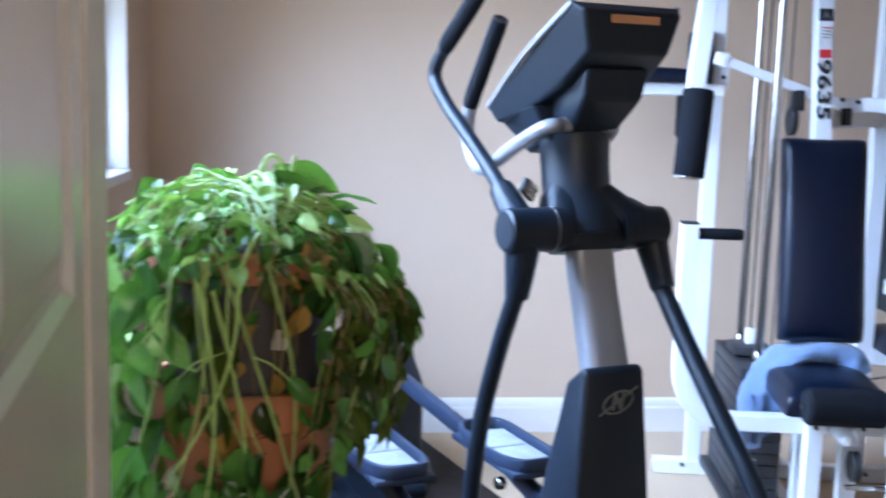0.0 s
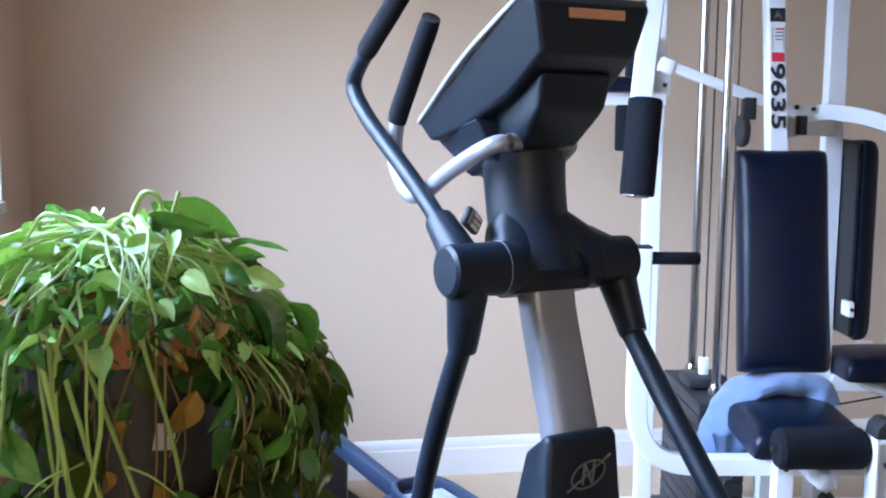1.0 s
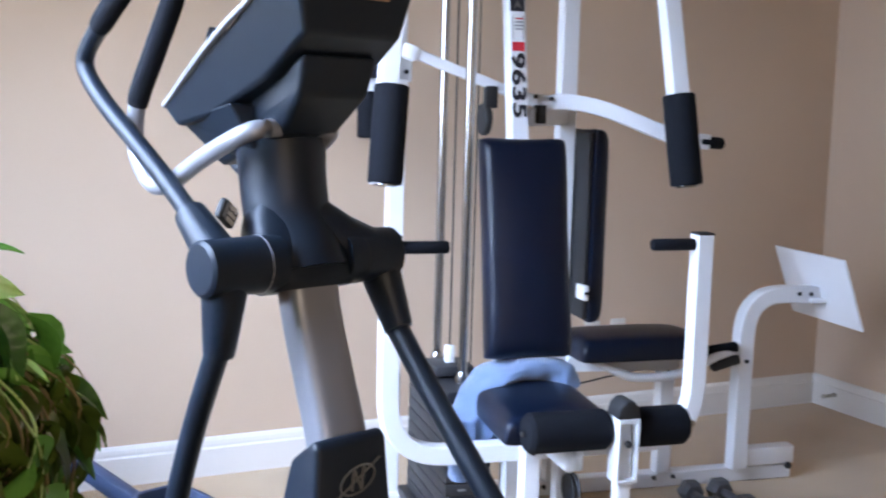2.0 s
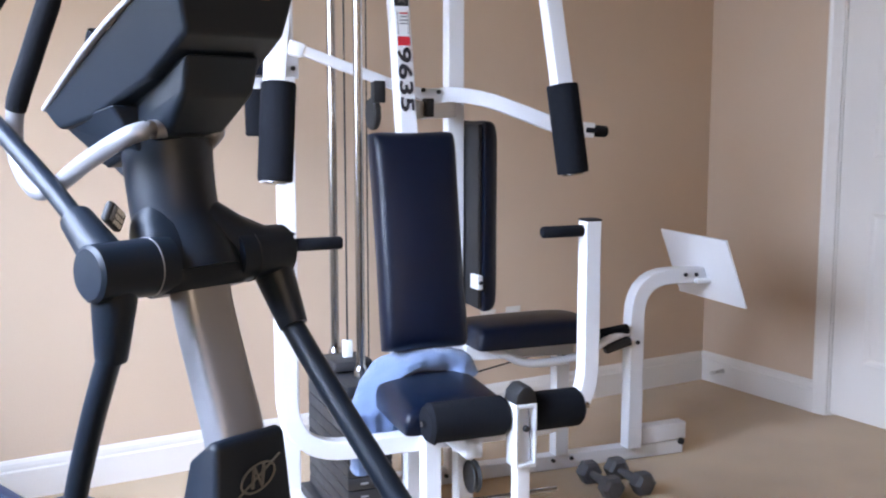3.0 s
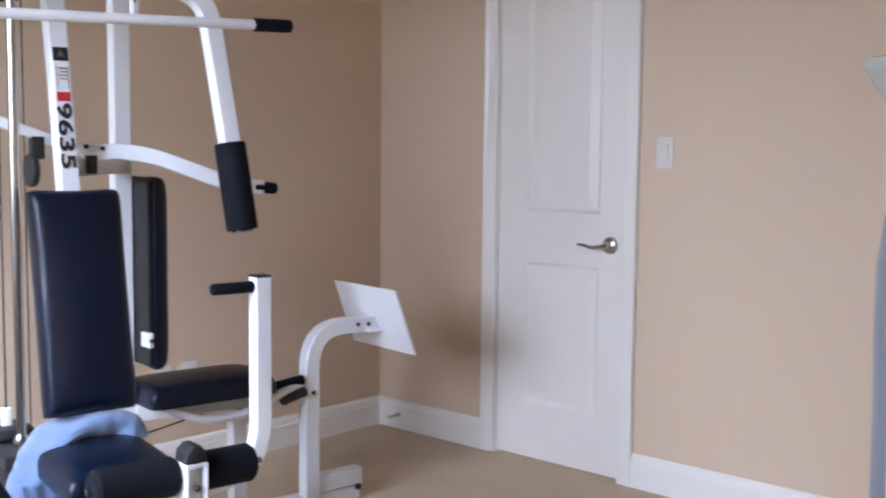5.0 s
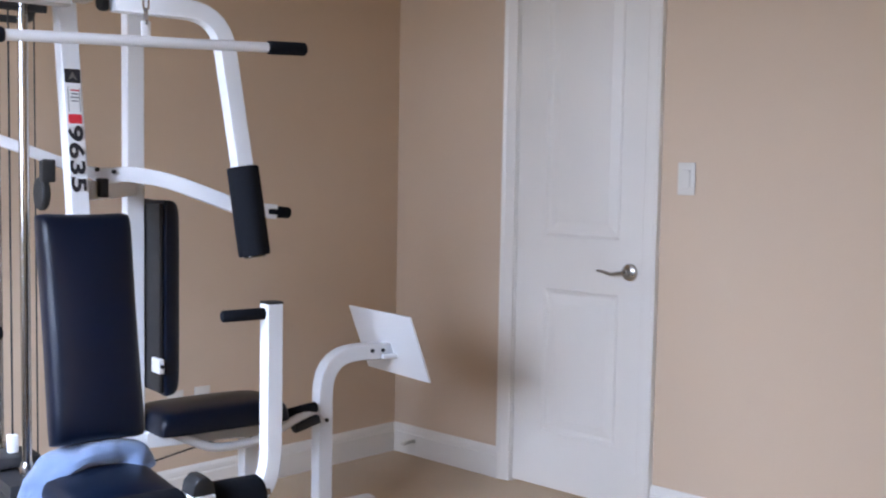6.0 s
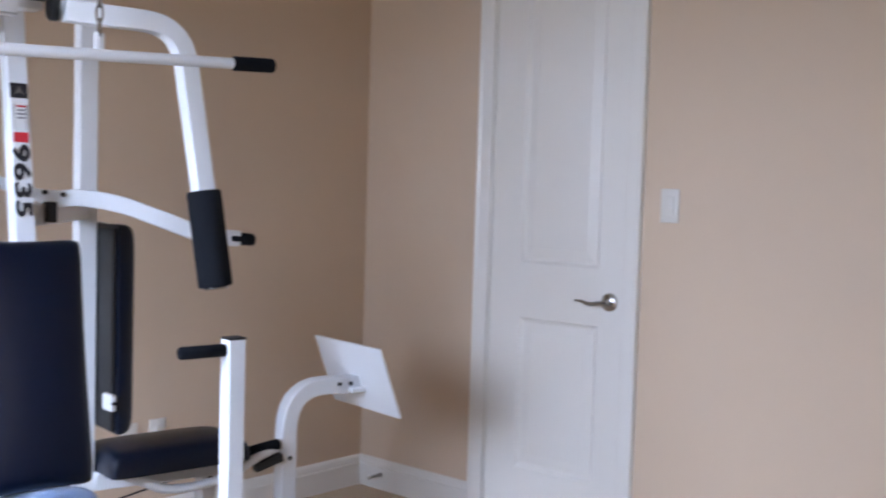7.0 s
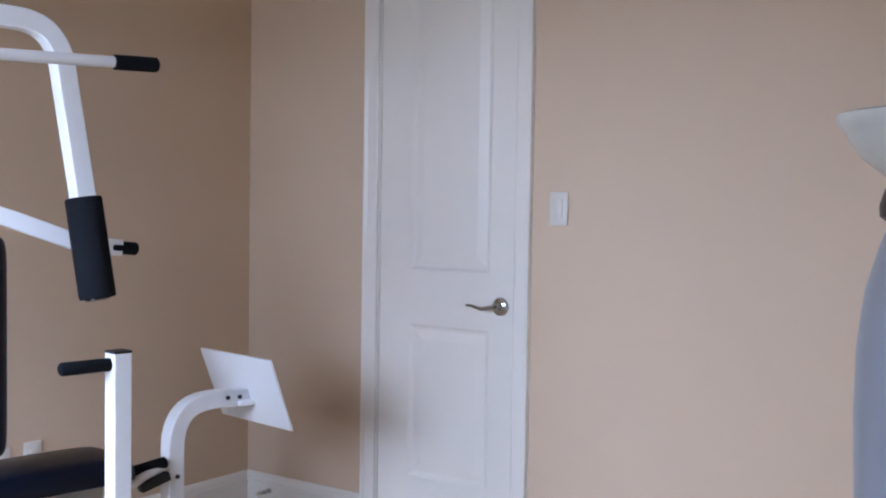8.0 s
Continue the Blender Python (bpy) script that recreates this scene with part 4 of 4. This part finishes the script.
# handset tucked beside the neck
hs = thing("handset", pose(0.43, 2.07, 0, 0, 0, 18) @ pose(-0.104, 0.088, 1.078, 25, -62, 10) @ Matrix.Scale(0.84, 4), "small black cordless handset with silver keys, resting on the hub", "handset")
part("body", rbox((0.036, 0.016, 0.066), (0, 0, 0), 0.007, 3), RUBBER, hs)
part("screen", rbox((0.026, 0.002, 0.012), (0, -0.0082, 0.022), 0.002, 1), LABELG, hs)
for i in range(3):
    for j in range(4):
        part("key", rbox((0.008, 0.003, 0.005), (-0.010 + 0.010 * i, -0.0082, 0.009 - 0.009 * j), 0.001, 1), LABELW, hs)

# ---- plant ----
PX, PY = -0.175, 1.735
stand = thing("plant_stand", pose(PX, PY, 0), "dark wooden plant stand under a terracotta pot", "plant stand")
part("top", lathe([(0.001, 0.50), (0.17, 0.50), (0.175, 0.505), (0.175, 0.522), (0.17, 0.527), (0.001, 0.527)], 32), WOOD, stand)
for k in range(4):
    a = radians(45 + 90 * k)
    part("leg", sweep([(0.13 * math.cos(a), 0.13 * math.sin(a), 0.502), (0.17 * math.cos(a), 0.17 * math.sin(a), 0.0)], square(0.03, 0.03, 0.005), (math.sin(a), -math.cos(a), 0)), WOOD, stand)
planter = thing("terracotta_pot", pose(PX, PY, 0.527), "weathered terracotta pot with a thick rolled rim", "plant pot")
part("pot", lathe([(0.085, 0.0), (0.100, 0.0), (0.128, 0.24), (0.130, 0.252), (0.123, 0.252), (0.122, 0.24), (0.10, 0.02), (0.001, 0.018)], 40), CLAY, planter)
part("rim", lathe([(0.124, 0.250), (0.138, 0.250), (0.145, 0.256), (0.148, 0.280), (0.147, 0.300), (0.142, 0.307), (0.130, 0.307), (0.126, 0.300)], 48, None, None, True), CLAY, planter)
plant = thing("pothos_plant", pose(PX, PY, 0.56), "trailing pothos with glossy green leaves in a grey nursery pot", "houseplant")
part("inner_pot", lathe([(0.001, 0.0), (0.09, 0.0), (0.118, 0.42), (0.112, 0.425), (0.108, 0.42), (0.100, 0.40), (0.001, 0.39)], 36), NURSERY, plant, "dark grey plastic nursery pot")
part("pot_rim", lathe([(0.119, 0.425), (0.137, 0.425), (0.139, 0.432), (0.138, 0.462), (0.133, 0.468), (0.121, 0.466), (0.117, 0.44)], 40, None, None, True), CLAY, plant, "terracotta-coloured pot rim")
part("soil", lathe([(0.001, 0.455), (0.06, 0.452), (0.119, 0.446), (0.110, 0.42), (0.001, 0.40)], 28), SOIL, plant)
part("price_sticker", rbox((0.022, 0.002, 0.028), (0.052, -0.1015, 0.345), 0, 1, pose(0, 0, 0, 4, 9, 27)), OUTLET, plant, "torn white price sticker")

rng = random.Random(11)


def leaf_mesh(name, length, width, curl, fold, mat, wave=0.03):
    """A heart-shaped blade: base at the origin, tip along +y, upper side +z."""
    bm = bmesh.new()
    nl, nw = 9, 3
    outline = [0.0, 0.66, 0.93, 1.0, 0.97, 0.86, 0.70, 0.48, 0.24, 0.0]
    grid = []
    for i in range(nl + 1):
        t = i / nl
        w = width / 2 * outline[i]
        row_ = []
        for j in range(-nw, nw + 1):
            s = j / nw
            back = -0.12 * length * abs(s) * max(0, 1 - 3 * t)
            y = length * t + back
            z = -curl * length * t * t + fold * abs(s) * w - wave * length * math.sin(8 * t + 2.5 * s) * abs(s)
            row_.append(bm.verts.new((w * s * math.cos(0.35 * fold), y, z)))
        grid.append(row_)
    for i in range(nl):
        for j in range(2 * nw):
            bm.faces.new((grid[i][j], grid[i][j + 1], grid[i + 1][j + 1], grid[i + 1][j]))
    bmesh.ops.remove_doubles(bm, verts=bm.verts, dist=0.0004)
    for f in bm.faces:
        f.smooth = True
    me = bpy.data.meshes.new(name)
    bm.to_mesh(me)
    bm.free()
    me.materials.append(mat)
    return me


SHAPES = ((0.052, 0.15, 0.3, 0.03), (0.044, 0.35, 0.6, 0.05), (0.056, 0.6, 0.2, 0.05), (0.040, 0.1, 1.0, 0.02), (0.046, 0.85, 0.5, 0.06), (0.034, 0.45, 1.4, 0.03))
LEAVES = [leaf_mesh("leaf", 0.084, w, c, f, LEAF, v) for w, c, f, v in SHAPES]
PALES = [leaf_mesh("leaf", 0.082, w, c, f, PALE, v) for w, c, f, v in ((0.046, 0.2, 0.5, 0.04), (0.038, 0.5, 1.0, 0.05), (0.030, 0.15, 1.5, 0.03), (0.050, 0.4, 0.3, 0.06))]
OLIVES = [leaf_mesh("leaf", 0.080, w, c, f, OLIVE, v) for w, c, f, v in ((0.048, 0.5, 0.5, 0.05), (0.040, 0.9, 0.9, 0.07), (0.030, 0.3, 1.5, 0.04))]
DRIES = [leaf_mesh("dry_leaf", 0.075, 0.045, 0.6, 0.7, DRY), leaf_mesh("dry_leaf", 0.06, 0.03, 0.9, 0.9, DRY)]
foliage = []


def add_leaf(p, d, up, size, meshes=LEAVES, twist=0.5):
    d, up, p = Vector(d).normalized(), Vector(up), Vector(p)
    x = d.cross(up)
    x = x.normalized() if x.length > 0.05 else Vector((1, 0, 0))
    z = x.cross(d)
    m = Matrix((x, d, z)).transposed().to_4x4()
    foliage.append((p.y, Matrix.Translation(p) @ m @ Matrix.Rotation(rng.uniform(-twist, twist), 4, "Y") @ Matrix.Diagonal((size, size, size, 1)), rng.choice(meshes)))


def add_stem(pts, r, mat=None):
    n = smooth_path(pts, 5)
    part("stem", sweep(n, circle(r, 6), (0.31, 0.22, 0.92) if abs((n[-1] - n[0]).normalized().z) < 0.8 else (0.9, 0.4, 0.1), [1 - 0.45 * k / (len(n) - 1) for k in range(len(n))]), mat or STEM, plant)
    return n


TOP = 0.475


def around(r, a, z):
    return Vector((r * math.cos(a), r * math.sin(a), z))


# the crown: a flat mat of folded leaves, tips drooping outwards, some paled for window light
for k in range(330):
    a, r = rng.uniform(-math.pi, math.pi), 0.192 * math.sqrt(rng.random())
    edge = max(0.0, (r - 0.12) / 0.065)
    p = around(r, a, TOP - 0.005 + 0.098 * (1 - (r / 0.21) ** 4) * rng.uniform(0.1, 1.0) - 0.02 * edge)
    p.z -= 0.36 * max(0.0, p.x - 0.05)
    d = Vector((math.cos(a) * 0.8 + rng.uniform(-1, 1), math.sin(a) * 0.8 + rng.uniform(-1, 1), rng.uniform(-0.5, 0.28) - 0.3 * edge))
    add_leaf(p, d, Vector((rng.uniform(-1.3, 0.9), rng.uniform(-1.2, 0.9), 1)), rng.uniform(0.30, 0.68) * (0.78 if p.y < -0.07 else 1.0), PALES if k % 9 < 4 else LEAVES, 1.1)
# runners that lie across the crown and spill over its edge
for k in range(68):
    a, r = rng.uniform(-math.pi, math.pi) if k < 46 else rng.uniform(-2.6, -0.4), rng.uniform(0.01, 0.10)
    b = a + rng.uniform(-1.2, 1.2)
    e = rng.uniform(0.13, 0.20)
    p, q = around(r, a, TOP + rng.uniform(0.05, 0.085)), around(e, b, TOP + rng.uniform(-0.04, 0.05))
    p.z, q.z = p.z - 0.3 * max(0.0, p.x - 0.05), q.z - 0.3 * max(0.0, q.x - 0.05)
    add_stem([p, p.lerp(q, 0.35) + Vector((rng.uniform(-0.02, 0.02), rng.uniform(-0.02, 0.02), rng.uniform(0.005, 0.035))),
              p.lerp(q, 0.7) + Vector((rng.uniform(-0.02, 0.02), rng.uniform(-0.02, 0.02), rng.uniform(0.005, 0.030))), q], rng.uniform(0.0015, 0.0029))
# vines hanging behind and beside, all round but for the open front
for k in range(22):
    a = rng.uniform(0.5, 3.3)
    r1 = rng.uniform(0.15, 0.175)
    hang = rng.uniform(0.12, 0.38)
    b = a + rng.uniform(-0.4, 0.4)
    n = add_stem([around(0.06, a, TOP + 0.02), around(r1, a, TOP + 0.01), around(r1 + 0.02, (a + b) / 2, TOP - hang * 0.5), around(r1 + 0.01, b, TOP - hang)], rng.uniform(0.0018, 0.0030))
    for f in (0.45, 0.6, 0.75, 0.88, 1.0):
        p = n[min(len(n) - 1, int(f * (len(n) - 1)))]
        out = Vector((p.x, p.y, 0)).normalized()
        add_leaf(p, out * rng.uniform(0.1, 0.6) + Vector((rng.uniform(-0.6, 0.6), rng.uniform(-0.6, 0.6), rng.uniform(-1.3, -0.35))), out * 0.9 + Vector((0, 0, 0.5)), rng.uniform(0.5, 0.9))
# broad leaves hanging at the window side, every seventh paled as if catching the sky
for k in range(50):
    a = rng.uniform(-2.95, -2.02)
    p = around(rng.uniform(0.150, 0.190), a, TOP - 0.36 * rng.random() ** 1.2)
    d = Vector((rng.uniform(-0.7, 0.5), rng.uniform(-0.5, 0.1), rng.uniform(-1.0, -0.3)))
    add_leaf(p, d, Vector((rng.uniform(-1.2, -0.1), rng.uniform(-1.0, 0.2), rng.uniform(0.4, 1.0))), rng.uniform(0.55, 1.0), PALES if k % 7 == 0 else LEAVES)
# fleshy bare stems that leave one knot in the crown and fan out over the open front
for k in range(10):
    f0 = k / 9
    x0, x1 = -0.075 + 0.12 * rng.random(), -0.135 + 0.235 * f0 + rng.uniform(-0.025, 0.025)
    h = rng.uniform(0.20, 0.40)
    bow = rng.uniform(-0.034, 0.034)
    yf = -0.172 - rng.uniform(0, 0.014)
    pts = [(x0 * 0.8, -0.07, TOP + 0.030), (x0 * 0.9 + 0.1 * x1, -0.135, TOP + 0.030), (x0 * 0.7 + x1 * 0.3, yf, TOP - 0.02)]
    for f in (0.3, 0.55, 0.8, 1.0):
        s = 0.3 + 0.7 * f
        pts.append((x0 * (1 - s) + x1 * s + bow * math.sin(3.1 * f), yf + 0.012 * f * f, TOP - 0.02 - h * f))
    n = add_stem(pts, rng.uniform(0.0018, 0.0036))
    if k % 2:
        add_leaf(pts[-1], (rng.uniform(-0.6, 0.6), -0.2, -1), (rng.uniform(-0.6, 0.6), -1, 0.45), rng.uniform(0.6, 1.0))
    if k % 3 == 0:
        p = n[len(n) // 2]
        q = p + Vector((rng.uniform(-0.05, 0.05), -0.006, -0.03))
        add_stem([p, p.lerp(q, 0.5) + Vector((0, -0.004, 0.006)), q], 0.0014)
        add_leaf(q, (rng.uniform(-0.9, 0.9), -0.3, -0.8), (rng.uniform(-0.6, 0.6), -1, 0.6), rng.uniform(0.4, 0.7))
# thin brown runners against the grey pot
for k in range(12):
    a = rng.uniform(-2.3, -0.7)
    b = a + rng.uniform(-0.4, 0.4)
    h = rng.uniform(0.10, 0.30)
    add_stem([around(0.10, a, TOP), around(0.146, a, TOP - 0.004), around(0.152, a + 0.7 * (b - a), TOP - h * 0.4), around(0.145, b, TOP - h * 0.75), around(0.140, b - 0.1, TOP - h)], rng.uniform(0.0010, 0.0020), VINE)
# a few green, yellowed and shade-darkened olive leaves in the hollow before the pot
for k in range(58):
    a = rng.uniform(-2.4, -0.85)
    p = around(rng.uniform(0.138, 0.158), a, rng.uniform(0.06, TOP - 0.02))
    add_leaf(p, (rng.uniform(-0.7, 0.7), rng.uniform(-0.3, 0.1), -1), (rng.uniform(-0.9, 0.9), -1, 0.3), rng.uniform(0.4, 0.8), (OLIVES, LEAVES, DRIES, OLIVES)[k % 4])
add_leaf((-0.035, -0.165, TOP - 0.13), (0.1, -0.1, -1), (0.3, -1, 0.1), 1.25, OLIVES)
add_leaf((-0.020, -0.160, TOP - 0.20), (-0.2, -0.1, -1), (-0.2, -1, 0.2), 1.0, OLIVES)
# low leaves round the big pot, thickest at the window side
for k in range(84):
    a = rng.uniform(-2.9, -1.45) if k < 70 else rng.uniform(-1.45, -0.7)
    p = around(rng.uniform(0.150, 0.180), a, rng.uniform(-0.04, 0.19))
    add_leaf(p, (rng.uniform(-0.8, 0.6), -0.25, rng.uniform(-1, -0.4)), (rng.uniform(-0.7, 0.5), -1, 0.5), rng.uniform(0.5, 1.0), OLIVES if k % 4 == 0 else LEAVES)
# drooping fringe along the front rim, small and torn
for k in range(40):
    a, r = rng.uniform(-2.6, -0.3), rng.uniform(0.135, 0.175)
    p = around(r, a, TOP + rng.uniform(-0.035, 0.02))
    d = Vector((math.cos(a) * 0.6 + rng.uniform(-0.9, 0.9), math.sin(a) * 0.6 + rng.uniform(-0.6, 0.4), rng.uniform(-0.9, 0.1)))
    add_leaf(p, d, Vector((math.cos(a) * 0.6 + rng.uniform(-0.5, 0.5), math.sin(a) * 0.6, 0.8)), rng.uniform(0.24, 0.46), (LEAVES, OLIVES, PALES, LEAVES, DRIES)[k % 5])
# a curtain of thin vines with small olive leaves, coloured dark for shade, on the side towards the machine
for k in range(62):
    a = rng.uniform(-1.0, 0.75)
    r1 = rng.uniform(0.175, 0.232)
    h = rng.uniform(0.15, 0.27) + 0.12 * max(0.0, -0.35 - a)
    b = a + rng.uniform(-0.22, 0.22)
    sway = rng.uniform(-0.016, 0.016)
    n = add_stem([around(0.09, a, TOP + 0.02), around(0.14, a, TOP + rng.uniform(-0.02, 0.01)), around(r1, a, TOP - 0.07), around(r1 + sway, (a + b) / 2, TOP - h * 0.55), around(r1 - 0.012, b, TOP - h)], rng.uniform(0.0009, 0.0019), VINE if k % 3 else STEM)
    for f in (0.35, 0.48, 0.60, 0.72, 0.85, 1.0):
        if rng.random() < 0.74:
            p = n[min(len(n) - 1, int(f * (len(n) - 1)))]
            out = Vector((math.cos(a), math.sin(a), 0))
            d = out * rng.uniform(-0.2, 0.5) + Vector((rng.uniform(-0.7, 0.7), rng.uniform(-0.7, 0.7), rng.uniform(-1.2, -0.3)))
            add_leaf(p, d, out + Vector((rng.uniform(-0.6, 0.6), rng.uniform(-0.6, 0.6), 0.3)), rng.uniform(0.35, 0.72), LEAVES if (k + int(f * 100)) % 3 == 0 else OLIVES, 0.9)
# two glossy leaves that cap the shoulder of the curtain
add_leaf((0.135, -0.11, TOP + 0.01), (0.5, -0.2, -0.8), (0.8, -0.5, 0.5), 1.15)
add_leaf((0.185, -0.05, TOP - 0.01), (0.4, 0.0, -0.9), (0.9, -0.3, 0.3), 0.95)
add_leaf((0.195, -0.06, TOP - 0.10), (0.3, -0.1, -1), (0.9, -0.4, 0.3), 0.9)
# looping tendril and the single upright leaf
add_stem([(0.02, -0.02, TOP + 0.04), (0.018, -0.03, TOP + 0.085), (0.03, -0.035, TOP + 0.115), (0.047, -0.035, TOP + 0.110), (0.05, -0.03, TOP + 0.07), (0.03, -0.02, TOP + 0.04)], 0.004)
add_stem([(0.052, -0.03, TOP + 0.03), (0.058, -0.035, TOP + 0.08), (0.068, -0.04, TOP + 0.118)], 0.0045)
add_leaf((0.062, -0.02, TOP + 0.098), (0.95, 0.1, -0.40), (0.1, -0.8, 0.6), 0.95)
add_leaf((0.122, -0.02, TOP + 0.055), (0.9, -0.1, 0.45), (-0.3, -0.4, 0.8), 0.62)
add_leaf((-0.01, -0.15, TOP + 0.03), (0.85, -0.35, 0.1), (-0.2, -0.7, 0.8), 0.85, PALES)

# the leaves towards the room hang singly; those behind are one mass
foliage.sort(key=lambda e: e[0])
for y, m, me in foliage[:298]:
    ob = new("leaf", me)
    ob.parent = plant
    ob.matrix_local = m
for mat in (LEAF, PALE, OLIVE, DRY):
    verts, faces = [], []
    for y, m, me in foliage[298:]:
        if me.materials[0] == mat:
            k = len(verts)
            verts += [m @ v.co for v in me.vertices]
            faces += [[k + i for i in p.vertices] for p in me.polygons]
    if verts:
        me = bpy.data.meshes.new("foliage")
        me.from_pydata(verts, [], faces)
        me.shade_smooth()
        me.materials.append(mat)
        ob = new("foliage", me)
        ob.parent = plant
        tagged(ob, kind="stuff")

# ---- floor lamp by the south wall ----
lamp = thing("floor_lamp", pose(1.74, 1.06, 0), "floor lamp with frosted glass bowl on a slate-blue column", "lamp")
part("base", lathe([(0.001, 0.0), (0.16, 0.0), (0.165, 0.012), (0.15, 0.03), (0.08, 0.045), (0.001, 0.05)], 36), BRONZE, lamp)
part("column", lathe([(0.001, 0.045), (0.07, 0.045), (0.09, 0.12), (0.12, 0.40), (0.136, 0.65), (0.137, 0.85), (0.142, 1.00), (0.141, 1.09), (0.132, 1.17), (0.114, 1.235), (0.104, 1.262), (0.09, 1.272), (0.001, 1.274)], 40), LAMPBODY, lamp, "slate-blue glazed column")
part("fitting", lathe([(0.001, 1.268), (0.104, 1.268), (0.115, 1.276), (0.116, 1.292), (0.109, 1.315), (0.10, 1.328), (0.001, 1.33)], 36), BRONZE, lamp, "dark bronze fitting")
part("shade", lathe([(0.02, 1.322), (0.085, 1.324), (0.110, 1.333), (0.140, 1.356), (0.160, 1.382), (0.168, 1.398), (0.174, 1.404), (0.176, 1.418), (0.170, 1.421), (0.162, 1.412), (0.150, 1.382), (0.132, 1.362), (0.105, 1.344), (0.02, 1.334)], 48, None, None, True), BOWL, lamp, "frosted glass bowl shade")
